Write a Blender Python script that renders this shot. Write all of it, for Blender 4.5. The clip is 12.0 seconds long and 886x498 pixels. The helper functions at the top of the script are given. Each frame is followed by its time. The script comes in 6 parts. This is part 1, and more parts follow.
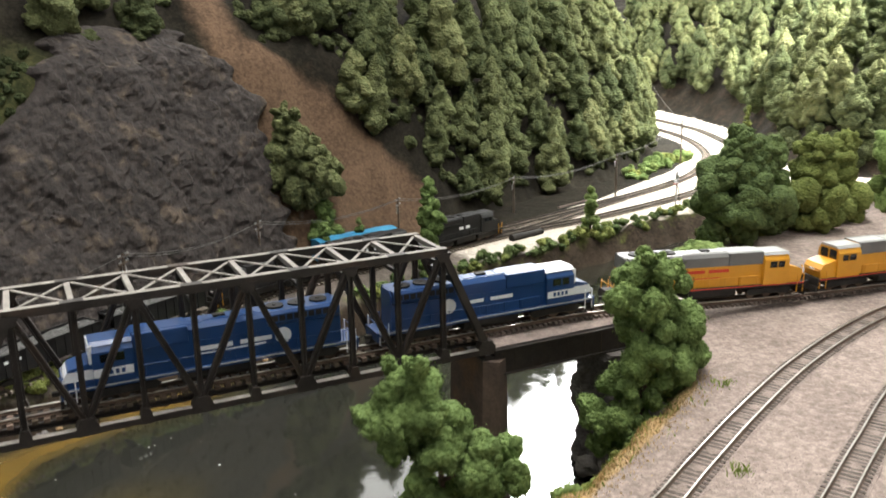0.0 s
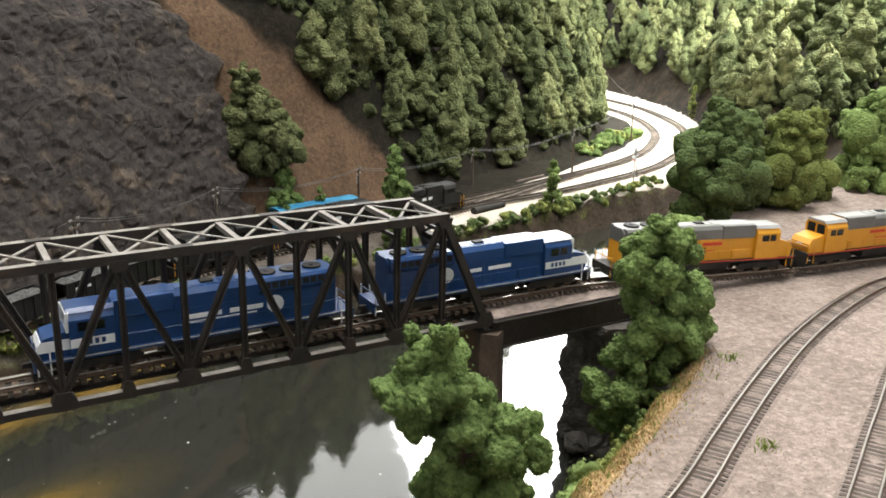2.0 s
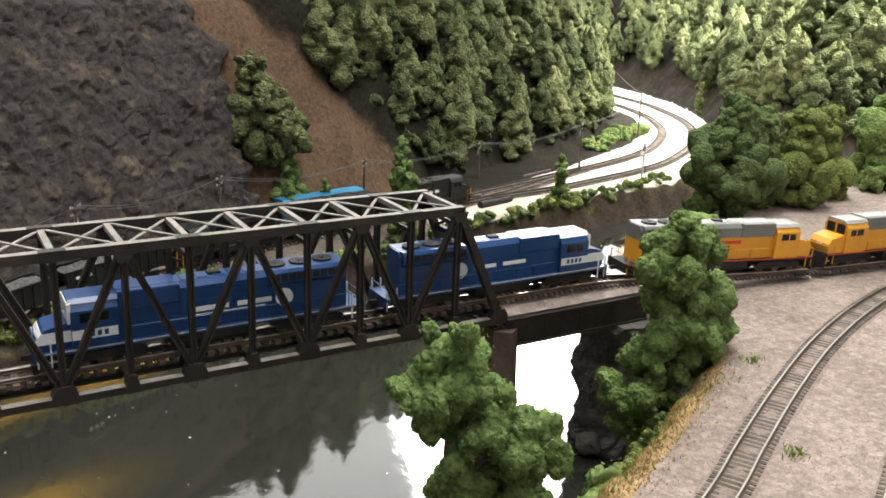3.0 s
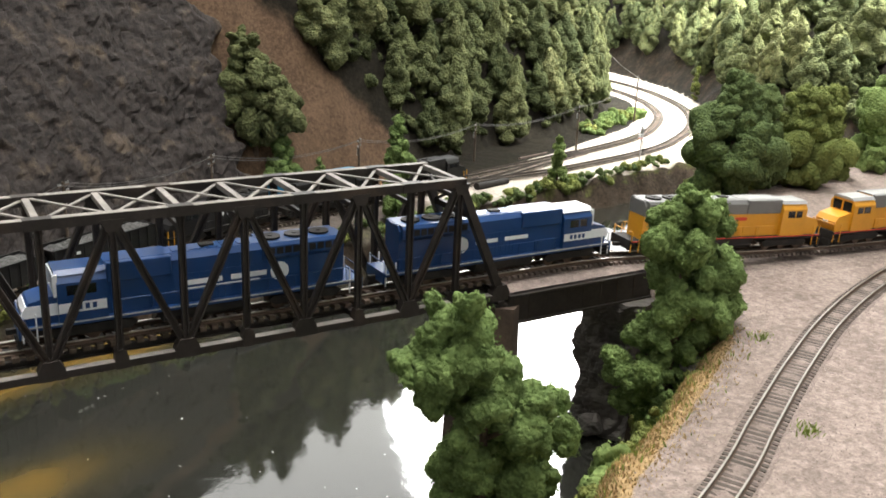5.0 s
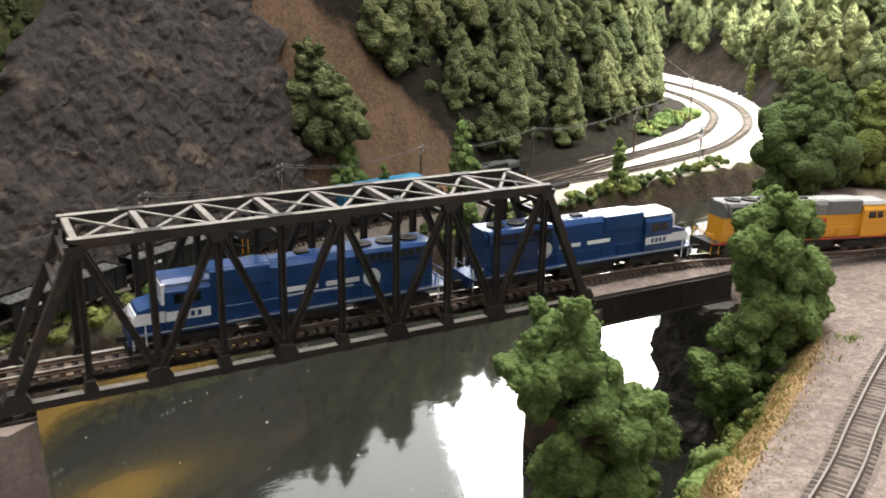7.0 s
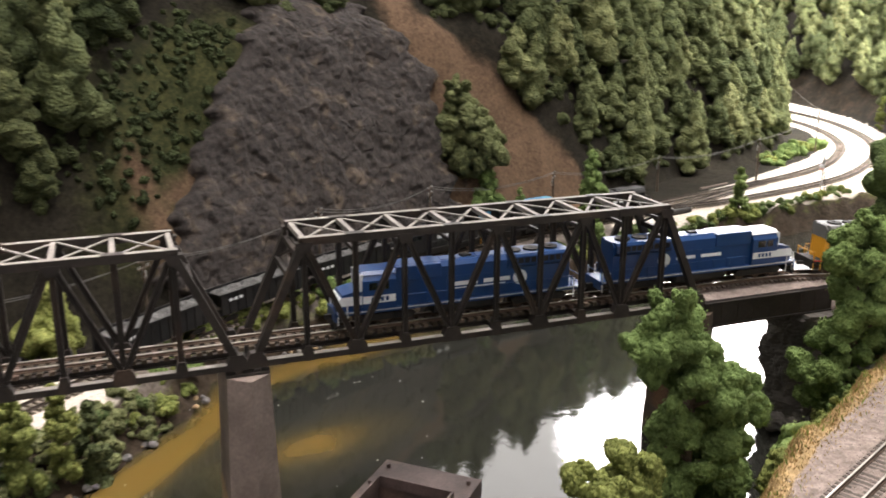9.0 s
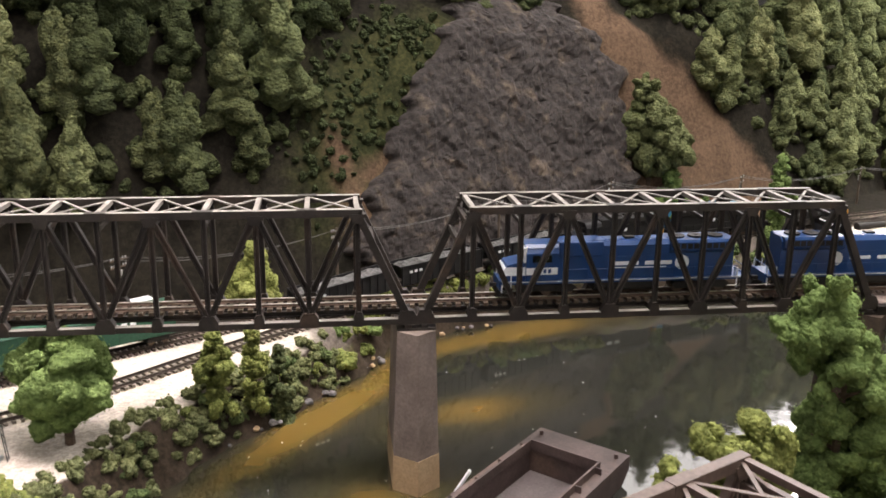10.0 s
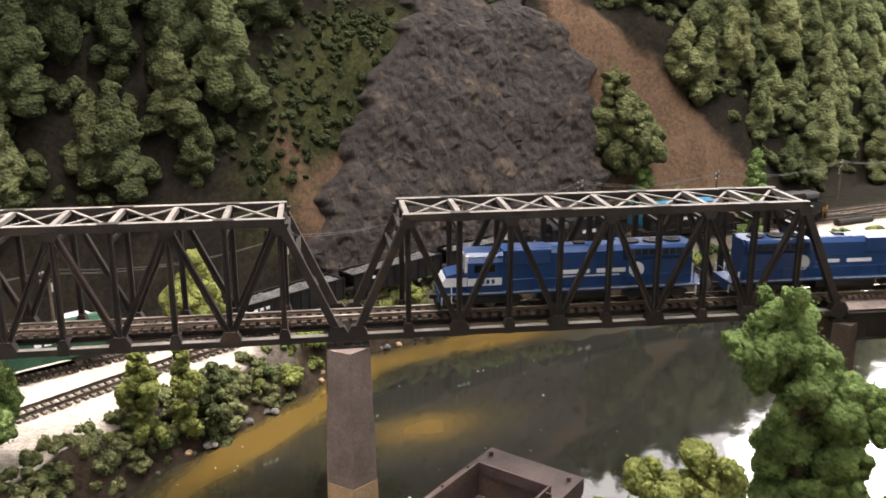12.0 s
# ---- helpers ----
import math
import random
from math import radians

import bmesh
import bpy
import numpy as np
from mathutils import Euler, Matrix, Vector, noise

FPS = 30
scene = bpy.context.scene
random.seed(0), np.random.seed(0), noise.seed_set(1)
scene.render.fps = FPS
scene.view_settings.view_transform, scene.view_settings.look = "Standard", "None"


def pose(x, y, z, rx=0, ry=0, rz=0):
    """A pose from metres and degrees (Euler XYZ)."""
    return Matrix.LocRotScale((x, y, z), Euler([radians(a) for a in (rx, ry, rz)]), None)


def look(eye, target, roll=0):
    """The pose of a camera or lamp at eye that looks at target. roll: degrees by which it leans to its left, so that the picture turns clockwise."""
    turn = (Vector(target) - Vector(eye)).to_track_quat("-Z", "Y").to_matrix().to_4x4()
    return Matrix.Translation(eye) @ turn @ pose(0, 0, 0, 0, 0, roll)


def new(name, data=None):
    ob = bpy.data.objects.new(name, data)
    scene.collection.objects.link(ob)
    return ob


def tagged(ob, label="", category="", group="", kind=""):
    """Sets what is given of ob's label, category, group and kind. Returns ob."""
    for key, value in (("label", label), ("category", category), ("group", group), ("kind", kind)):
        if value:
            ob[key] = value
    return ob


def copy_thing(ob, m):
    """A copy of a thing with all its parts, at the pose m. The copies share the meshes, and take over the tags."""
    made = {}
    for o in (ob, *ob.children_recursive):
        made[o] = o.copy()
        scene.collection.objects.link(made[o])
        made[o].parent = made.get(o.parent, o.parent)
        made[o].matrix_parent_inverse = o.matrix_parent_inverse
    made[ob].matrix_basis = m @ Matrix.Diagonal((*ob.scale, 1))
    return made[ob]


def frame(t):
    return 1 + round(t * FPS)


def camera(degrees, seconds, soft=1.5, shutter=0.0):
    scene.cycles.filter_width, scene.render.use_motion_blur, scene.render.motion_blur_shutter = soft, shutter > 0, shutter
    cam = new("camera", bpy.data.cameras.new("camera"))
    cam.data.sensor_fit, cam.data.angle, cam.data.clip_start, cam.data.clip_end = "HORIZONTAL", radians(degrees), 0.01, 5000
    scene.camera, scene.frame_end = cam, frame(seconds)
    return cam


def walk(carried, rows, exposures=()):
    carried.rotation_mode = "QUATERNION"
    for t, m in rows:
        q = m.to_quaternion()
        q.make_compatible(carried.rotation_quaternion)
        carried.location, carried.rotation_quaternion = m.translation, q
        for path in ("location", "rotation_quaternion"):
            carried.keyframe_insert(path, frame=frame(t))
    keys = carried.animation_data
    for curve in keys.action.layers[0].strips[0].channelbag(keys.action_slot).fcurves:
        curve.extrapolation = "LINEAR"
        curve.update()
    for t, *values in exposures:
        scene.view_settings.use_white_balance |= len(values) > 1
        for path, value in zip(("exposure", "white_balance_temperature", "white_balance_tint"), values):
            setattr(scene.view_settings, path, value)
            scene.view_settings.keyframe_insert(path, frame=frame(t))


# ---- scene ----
cam = camera(52.96, 12.0, soft=1.7, shutter=0.4)
U = 0.01   # everything below is laid out in centimetres: an N scale model railway

# seconds, eye (cm), heading to the right of +y, pitch, lean (degrees)
PATH = [
    (0, (4.36, -40.86, 18.19), 25.60, -15.15, -1.02),
    (0.5, (1.10, -40.29, 17.07), 29.46, -15.84, 1.26),
    (1, (0.91, -38.48, 16.73), 30.58, -16.98, 1.43),
    (1.5, (1.68, -37.59, 16.70), 31.11, -16.95, 1.20),
    (2, (1.98, -36.96, 16.90), 30.64, -16.55, 1.25),
    (2.5, (2.12, -35.85, 16.60), 30.23, -16.82, 1.67),
    (3, (1.98, -35.37, 16.48), 30.79, -16.94, 2.21),
    (5, (2.21, -34.26, 15.34), 31.36, -17.59, 2.46),
    (5.5, (2.20, -33.84, 14.73), 31.70, -18.25, 1.56),
    (6, (2.39, -33.61, 14.71), 31.72, -18.48, 1.00),
    (6.5, (2.04, -33.59, 15.18), 30.96, -18.11, 1.03),
    (6.7, (1.15, -33.61, 15.36), 29.81, -17.69, 1.04),
    (8.3, (-1.18, -35.19, 16.03), 25.54, -17.59, 0.03),
    (8.5, (-1.62, -35.97, 16.08), 24.46, -17.30, 0.18),
    (9, (-5.14, -41.82, 17.34), 20.36, -15.86, 0.10),
    (9.5, (-4.44, -43.88, 17.04), 12.81, -15.61, -0.27),
    (10, (-4.60, -45.57, 16.44), 7.54, -15.50, 0.73),
    (10.5, (-7.89, -48.61, 17.13), 8.19, -14.97, -0.02),
    (11, (-8.14, -49.05, 17.09), 10.01, -14.81, 0.03),
    (11.5, (-4.38, -45.60, 16.57), 10.35, -15.39, -0.01),
    (12, (-1.04, -42.28, 16.12), 7.91, -15.70, -0.03),
]


def aim(eye, right, pitch, lean):
    a, b = radians(right), radians(pitch)
    e = Vector(eye) * U
    return look(e, e + Vector((math.sin(a) * math.cos(b), math.cos(a) * math.cos(b), math.sin(b))), lean)


walk(cam, [(t, aim(eye, r, p, l)) for t, eye, r, p, l in PATH],
     [(0, 0.12, 6300, 8), (7, 0.1, 6300, 10), (9, 0.1, 6450, 14), (10, 0.34, 6500, 16), (12, 0.36, 6500, 16)])

# ------------------------------------------------------------------ light
world = bpy.data.worlds.new("room_air")
scene.world = world
world.use_nodes = True
world.node_tree.nodes["Background"].inputs[0].default_value = (0.80, 0.86, 0.9, 1)
world.node_tree.nodes["Background"].inputs[1].default_value = 0.06


def area_lamp(name, at, to, w, h, power, color, spread=180):
    d = bpy.data.lights.new(name, "AREA")
    d.shape, d.size, d.size_y, d.energy, d.color = "RECTANGLE", w * U, h * U, power, color
    d.spread = radians(spread)
    ob = new(name, d)
    ob.matrix_world = look(Vector(at) * U, Vector(to) * U)
    return ob


area_lamp("window_light", (179, 190, 112), (220, 115, 72), 150, 66, 74, (1.0, 0.98, 0.95))
area_lamp("ceiling_light", (48, 14, 150), (46, 16, 0), 130, 60, 20.0, (1.0, 0.96, 0.90), 130)
area_lamp("valley_light", (-18, -6, 75), (-18, 0, 0), 30, 14, 0.65, (1.0, 0.92, 0.88), 46)
area_lamp("yard_light", (160, 46, 88), (158, 88, 5), 60, 30, 40, (1.0, 0.97, 0.90), 110)
# unseen lamp behind the camera, added as soft fill for the dark sides
area_lamp("front_fill_light", (10, -150, 205), (20, -20, 0), 140, 50, 10, (1.0, 0.95, 0.93))

# ------------------------------------------------------------------ materials


def mat(name, a, b, rough=0.8, scale=2.0, fine=18.0, bump=0.2, metal=0.0, c=None, spread=0.0, spec=0.3, dist=0.05, detail=6.0, islands=0.0, grainy=(0.7, 1.25), foam=0.0):
    """Two colours mixed by coarse noise (scale per cm), grain at the finer scale, c: a third, patchy colour; spread: change from object to object."""
    m = bpy.data.materials.new(name)
    m.use_nodes = True
    nt = m.node_tree
    N, Lk = nt.nodes, nt.links
    p = N["Principled BSDF"]
    p.inputs["Roughness"].default_value, p.inputs["Metallic"].default_value = rough, metal
    p.inputs["Specular IOR Level"].default_value = spec
    co = N.new("ShaderNodeTexCoord")
    info = N.new("ShaderNodeObjectInfo")
    add = N.new("ShaderNodeVectorMath")
    add.operation = "ADD"
    Lk.new(co.outputs["Object"], add.inputs[0])
    Lk.new(info.outputs["Random"], add.inputs[1])

    def noise_at(s, det):
        n = N.new("ShaderNodeTexNoise")
        n.inputs["Scale"].default_value, n.inputs["Detail"].default_value = s / U, det
        n.inputs["Roughness"].default_value = 0.6
        Lk.new(add.outputs[0], n.inputs["Vector"])
        return n.outputs["Fac"]

    def ramp(src, lo, hi):
        r = N.new("ShaderNodeMapRange")
        r.inputs[1].default_value, r.inputs[2].default_value = lo, hi
        Lk.new(src, r.inputs[0])
        return r.outputs[0]

    def mix(f, x, y, kind="MIX"):
        n = N.new("ShaderNodeMix")
        n.data_type, n.blend_type = "RGBA", kind
        for sock, v in ((n.inputs[0], f), (n.inputs[6], x), (n.inputs[7], y)):
            if isinstance(v, bpy.types.NodeSocket):
                Lk.new(v, sock)
            elif isinstance(v, (int, float)):
                sock.default_value = v
            else:
                sock.default_value = (*v, 1)
        return n.outputs[2]

    coarse, grain = noise_at(scale / 10, detail), noise_at(fine / 10, 4.0)
    col = mix(ramp(coarse, 0.32, 0.68), a, b)
    if c:
        col = mix(ramp(noise_at(scale / 31, 5.0), 0.55, 0.68), col, c)
    g = ramp(grain, 0.2, 0.8)
    gv = N.new("ShaderNodeMapRange")
    gv.inputs[3].default_value, gv.inputs[4].default_value = (0.94, 1.05) if 0 < bump <= 0.03 else grainy
    Lk.new(g, gv.inputs[0])
    hsv = N.new("ShaderNodeHueSaturation")
    Lk.new(col, hsv.inputs["Color"])
    Lk.new(gv.outputs[0], hsv.inputs["Value"])
    out = hsv.outputs[0]
    if spread:
        r = N.new("ShaderNodeMapRange")
        r.inputs[3].default_value, r.inputs[4].default_value = 1 - spread, 1 + spread
        Lk.new(info.outputs["Random"], r.inputs[0])
        h2 = N.new("ShaderNodeHueSaturation")
        Lk.new(out, h2.inputs["Color"])
        Lk.new(r.outputs[0], h2.inputs["Value"])
        r2 = N.new("ShaderNodeMapRange")
        r2.inputs[3].default_value, r2.inputs[4].default_value = 0.5 + 0.05 * spread, 0.5 - 0.05 * spread
        Lk.new(info.outputs["Random"], r2.inputs[0])
        Lk.new(r2.outputs[0], h2.inputs["Hue"])
        out = h2.outputs[0]
    if islands:
        geo = N.new("ShaderNodeNewGeometry")
        r = N.new("ShaderNodeMapRange")
        r.inputs[3].default_value, r.inputs[4].default_value = 1 - islands, 1 + islands
        Lk.new(geo.outputs["Random Per Island"], r.inputs[0])
        h3 = N.new("ShaderNodeHueSaturation")
        Lk.new(out, h3.inputs["Color"])
        Lk.new(r.outputs[0], h3.inputs["Value"])
        out = h3.outputs[0]
    Lk.new(out, p.inputs["Base Color"])
    if bump:
        bp = N.new("ShaderNodeBump")
        bp.inputs["Strength"].default_value, bp.inputs["Distance"].default_value = min(1, bump), dist * U
        both = N.new("ShaderNodeMath")
        both.operation = "ADD"
        Lk.new(grain, both.inputs[0])
        Lk.new(coarse, both.inputs[1])
        high = both.outputs[0]
        if foam:
            v = N.new("ShaderNodeTexVoronoi")
            v.inputs["Scale"].default_value = foam / U
            Lk.new(add.outputs[0], v.inputs["Vector"])
            lump = N.new("ShaderNodeMath")
            lump.operation = "MULTIPLY_ADD"
            lump.inputs[1].default_value = -1.6
            Lk.new(v.outputs["Distance"], lump.inputs[0])
            Lk.new(high, lump.inputs[2])
            high = lump.outputs[0]
        Lk.new(high, bp.inputs["Height"])
        Lk.new(bp.outputs[0], p.inputs["Normal"])
    return m


M = dict(
    steel=mat("weathered_black_steel", (0.017, 0.014, 0.012), (0.036, 0.029, 0.025), 0.55, 8, 60, 0.15, c=(0.052, 0.035, 0.025)),
    # steel seen from above: some dust, mostly overhead light put into the colour
    dusty_lit=mat("dusty_lit_bridge_top", (0.165, 0.150, 0.134), (0.26, 0.238, 0.214), 0.7, 8, 60, 0.15),
    brown_steel=mat("brown_bridge_paint", (0.085, 0.058, 0.047), (0.14, 0.098, 0.08), 0.55, 8, 60, 0.15),
    rail=mat("rail_steel", (0.07, 0.046, 0.032), (0.13, 0.088, 0.062), 0.7, 10, 50, 0.05),
    rail_head=mat("polished_rail_head", (0.42, 0.385, 0.34), (0.55, 0.51, 0.455), 0.3, 10, 50, 0.02, metal=1.0),
    tie=mat("tie_plastic", (0.09, 0.07, 0.058), (0.15, 0.12, 0.10), 0.8, 12, 90, 0.2, spread=0.3),
    grey_tie=mat("sun_greyed_tie", (0.072, 0.058, 0.048), (0.135, 0.11, 0.092), 0.85, 12, 90, 0.2, spread=0.3),
    straw=mat("dry_grass_blades", (0.38, 0.26, 0.12), (0.62, 0.47, 0.25), 0.9, 6, 60, 0.0, islands=0.3),
    grass=mat("green_grass_blades", (0.17, 0.23, 0.05), (0.34, 0.41, 0.11), 0.9, 6, 60, 0.0, islands=0.3),
    pebble=mat("loose_pebbles", (0.21, 0.17, 0.148), (0.37, 0.305, 0.265), 0.9, 8, 60, 0.3, islands=0.2),
    dark_stone=mat("dark_bank_stone", (0.06, 0.054, 0.05), (0.15, 0.135, 0.12), 0.85, 4, 30, 0.8, c=(0.10, 0.085, 0.05), dist=0.14),
    pink=mat("faded_red_hood", (0.55, 0.25, 0.22), (0.65, 0.34, 0.30), 0.5, 6, 60, 0.02),
    rusty_pier=mat("rust_stained_pier", (0.055, 0.040, 0.032), (0.12, 0.085, 0.062), 0.85, 6, 60, 0.2, c=(0.15, 0.085, 0.045)),
    dark_rail=mat("dull_yard_rail", (0.028, 0.020, 0.015), (0.055, 0.041, 0.030), 0.6, 10, 50, 0.05),
    leaf_mid=mat("mid_green_foliage", (0.056, 0.082, 0.032), (0.14, 0.185, 0.07), 0.95, 30, 90, 0.8, spread=0.2, spec=0.08, islands=0.16, dist=0.13, grainy=(0.78, 1.2), foam=4.6),
    bridge_tie=mat("weathered_bridge_tie", (0.07, 0.05, 0.036), (0.145, 0.11, 0.08), 0.8, 12, 90, 0.2, spread=0.35),
    concrete=mat("stained_concrete", (0.15, 0.118, 0.10), (0.24, 0.19, 0.165), 0.85, 6, 60, 0.2, c=(0.10, 0.078, 0.068)),
    footing=mat("tan_footing", (0.33, 0.22, 0.12), (0.42, 0.30, 0.18), 0.85, 6, 60, 0.2),
    leaf=mat("foliage_clumps", (0.095, 0.140, 0.044), (0.215, 0.29, 0.098), 0.95, 30, 90, 0.8, spread=0.15, spec=0.08, islands=0.16, dist=0.13, grainy=(0.78, 1.2), foam=4.6),
    leaf_light=mat("light_foliage", (0.112, 0.134, 0.038), (0.235, 0.262, 0.08), 0.95, 30, 90, 0.8, spread=0.2, spec=0.08, islands=0.2, dist=0.13, grainy=(0.78, 1.2), foam=4.6),
    forest=mat("forest_foliage", (0.072, 0.087, 0.041), (0.16, 0.176, 0.078), 0.95, 14, 60, 1.0, spread=0.36, spec=0.06, islands=0.2, dist=0.16, grainy=(0.7, 1.28), foam=3.6),
    # darker copy of forest, with the shade put into the colour
    forest_shaded=mat("shaded_forest_foliage", (0.036, 0.045, 0.022), (0.094, 0.108, 0.047), 0.95, 14, 60, 1.0, spread=0.32, spec=0.06, islands=0.25, dist=0.16, grainy=(0.7, 1.28), foam=3.6),
    yard_tie=mat("dusty_yard_tie", (0.15, 0.125, 0.10), (0.27, 0.23, 0.19), 0.85, 12, 90, 0.2, spread=0.3),
    bark=mat("bark", (0.07, 0.05, 0.035), (0.14, 0.10, 0.07), 0.9, 20, 100, 0.4),
    rock=mat("dark_rock", (0.017, 0.0138, 0.0132), (0.052, 0.0425, 0.038), 0.85, 16, 90, 0.5, c=(0.092, 0.070, 0.053), dist=0.05, grainy=(0.58, 1.42)),
    stone=mat("grey_stone", (0.10, 0.095, 0.095), (0.20, 0.185, 0.18), 0.85, 8, 40, 0.8, dist=0.12),
    blue=mat("blue_loco_paint", (0.010, 0.042, 0.140), (0.014, 0.055, 0.175), 0.3, 4, 60, 0.02, spec=0.5),
    yellow=mat("yellow_loco_paint", (0.60, 0.27, 0.015), (0.70, 0.33, 0.025), 0.32, 4, 60, 0.02, spec=0.5),
    grey=mat("grey_loco_paint", (0.30, 0.30, 0.29), (0.38, 0.38, 0.36), 0.4, 6, 60, 0.03),
    dark_grey=mat("dark_grey_loco_paint", (0.13, 0.128, 0.122), (0.18, 0.178, 0.17), 0.4, 6, 60, 0.03),
    white=mat("white_loco_paint", (0.72, 0.74, 0.76), (0.82, 0.83, 0.84), 0.4, 6, 60, 0.02),
    black=mat("black_paint", (0.010, 0.010, 0.011), (0.022, 0.021, 0.021), 0.45, 6, 60, 0.05),
    truck=mat("grimy_black", (0.012, 0.011, 0.010), (0.03, 0.026, 0.022), 0.7, 10, 60, 0.1),
    glass=mat("dark_cab_glass", (0.008, 0.010, 0.012), (0.012, 0.014, 0.016), 0.08, 4, 40, 0.0, spec=0.6),
    red=mat("red_paint", (0.5, 0.04, 0.02), (0.6, 0.06, 0.03), 0.45, 6, 60, 0.02),
    coal=mat("coal_load", (0.05, 0.049, 0.048), (0.15, 0.147, 0.142), 0.6, 40, 150, 0.8, dist=0.1),
    barge=mat("rusty_barge_steel", (0.055, 0.038, 0.034), (0.105, 0.074, 0.066), 0.65, 5, 60, 0.2, c=(0.135, 0.088, 0.066)),
    barge_in=mat("barge_floor", (0.075, 0.06, 0.06), (0.13, 0.108, 0.105), 0.7, 5, 60, 0.2),
    green_car=mat("green_car_paint", (0.016, 0.06, 0.036), (0.026, 0.085, 0.05), 0.5, 5, 60, 0.05),
    wood_pole=mat("pole_wood", (0.08, 0.06, 0.045), (0.15, 0.115, 0.085), 0.85, 12, 80, 0.2),
    silver=mat("silver_paint", (0.5, 0.5, 0.5), (0.6, 0.6, 0.6), 0.4, 8, 60, 0.05, metal=0.3),
    dull_silver=mat("dull_silver_paint", (0.26, 0.255, 0.245), (0.36, 0.355, 0.34), 0.45, 8, 60, 0.05, metal=0.2),
    blue_tarp=mat("bright_blue_panel", (0.03, 0.17, 0.30), (0.045, 0.22, 0.37), 0.5, 5, 60, 0.05),
    wire=mat("grey_wire", (0.13, 0.125, 0.12), (0.2, 0.195, 0.19), 0.6, 8, 60, 0.0),
    wall=mat("room_wall_paint", (0.56, 0.57, 0.57), (0.62, 0.63, 0.63), 0.9, 0.1, 5, 0.05),
    ceiling=mat("ceiling_paint", (0.62, 0.61, 0.58), (0.68, 0.67, 0.64), 0.9, 0.1, 5, 0.05),
    rust_box=mat("brown_car_paint", (0.045, 0.024, 0.018), (0.08, 0.042, 0.03), 0.6, 5, 60, 0.1),
)

# ------------------------------------------------------------------ builders


def to_mesh(name, bm, material, smooth=False):
    me = bpy.data.meshes.new(name)
    bm.transform(Matrix.Scale(U, 4))
    bm.normal_update()
    bm.to_mesh(me)
    bm.free()
    for x in material if isinstance(material, (list, tuple)) else [material]:
        me.materials.append(x)
    if smooth:
        me.polygons.foreach_set("use_smooth", [True] * len(me.polygons))
    return me


def part(name, bm, material, parent=None, label="", smooth=False):
    ob = new(name, to_mesh(name, bm, material, smooth))
    if parent:
        ob.parent = parent
    if label:
        tagged(ob, label)
    return ob


def piece(name, me, parent, m):
    """An object of its own on shared mesh data; m in centimetres."""
    ob = new(name, me)
    ob.parent = parent
    loc, rot, sc = m.decompose()
    ob.matrix_basis = Matrix.LocRotScale(loc * U, rot, sc)
    return ob


def thing(name, label, category, m=None, group="", kind=""):
    ob = new(name)
    ob.empty_display_size = 0.01
    if m is not None:
        loc, rot, sc = m.decompose()
        ob.matrix_basis = Matrix.LocRotScale(loc * U, rot, sc)
    return tagged(ob, label, category, group, kind)


def scaled(m):
    loc, rot, sc = m.decompose()
    return Matrix.LocRotScale(loc * U, rot, sc)


def box(bm, x0, x1, y0, y1, z0, z1, bevel=0.0, m=None, mi=0):
    b = bmesh.new()
    bmesh.ops.create_cube(b, size=1)
    for v in b.verts:
        v.co = Vector(((x0 + x1) / 2 + v.co.x * (x1 - x0), (y0 + y1) / 2 + v.co.y * (y1 - y0), (z0 + z1) / 2 + v.co.z * (z1 - z0)))
    if bevel:
        bmesh.ops.bevel(b, geom=b.edges[:], offset=bevel, segments=2, affect="EDGES", profile=0.6)
    return merge(bm, b, m, mi)


def merge(bm, b, m=None, mi=0):
    if m is not None:
        b.transform(m)
    vs = [bm.verts.new(v.co) for v in b.verts]
    b.verts.index_update()
    for f in b.faces:
        n = bm.faces.new([vs[v.index] for v in f.verts])
        n.material_index = mi
        n.smooth = f.smooth
    b.free()
    return bm


def cyl(bm, p, q, r, n=10, r2=None, mi=0):
    p, q = Vector(p), Vector(q)
    d = q - p
    b = bmesh.new()
    bmesh.ops.create_cone(b, cap_ends=True, segments=n, radius1=r, radius2=r if r2 is None else r2, depth=d.length)
    return merge(bm, b, Matrix.Translation((p + q) / 2) @ d.to_track_quat("Z", "Y").to_matrix().to_4x4(), mi)


def prism(bm, poly, x0, x1, m=None, mi=0):
    """A polygon in (y, z) drawn out along x."""
    b = bmesh.new()
    lo = [b.verts.new((x0, y, z)) for y, z in poly]
    hi = [b.verts.new((x1, y, z)) for y, z in poly]
    n = len(poly)
    b.faces.new(lo[::-1])
    b.faces.new(hi)
    for i in range(n):
        b.faces.new((lo[i], lo[(i + 1) % n], hi[(i + 1) % n], hi[i]))
    bmesh.ops.recalc_face_normals(b, faces=b.faces[:])
    return merge(bm, b, m, mi)


def prism_y(bm, poly, y0, y1, mi=0):
    """A polygon in (x, z) drawn out along y."""
    b = bmesh.new()
    lo = [b.verts.new((x, y0, z)) for x, z in poly]
    hi = [b.verts.new((x, y1, z)) for x, z in poly]
    n = len(poly)
    b.faces.new(lo[::-1])
    b.faces.new(hi)
    for i in range(n):
        b.faces.new((lo[i], lo[(i + 1) % n], hi[(i + 1) % n], hi[i]))
    bmesh.ops.recalc_face_normals(b, faces=b.faces[:])
    return merge(bm, b, None, mi)


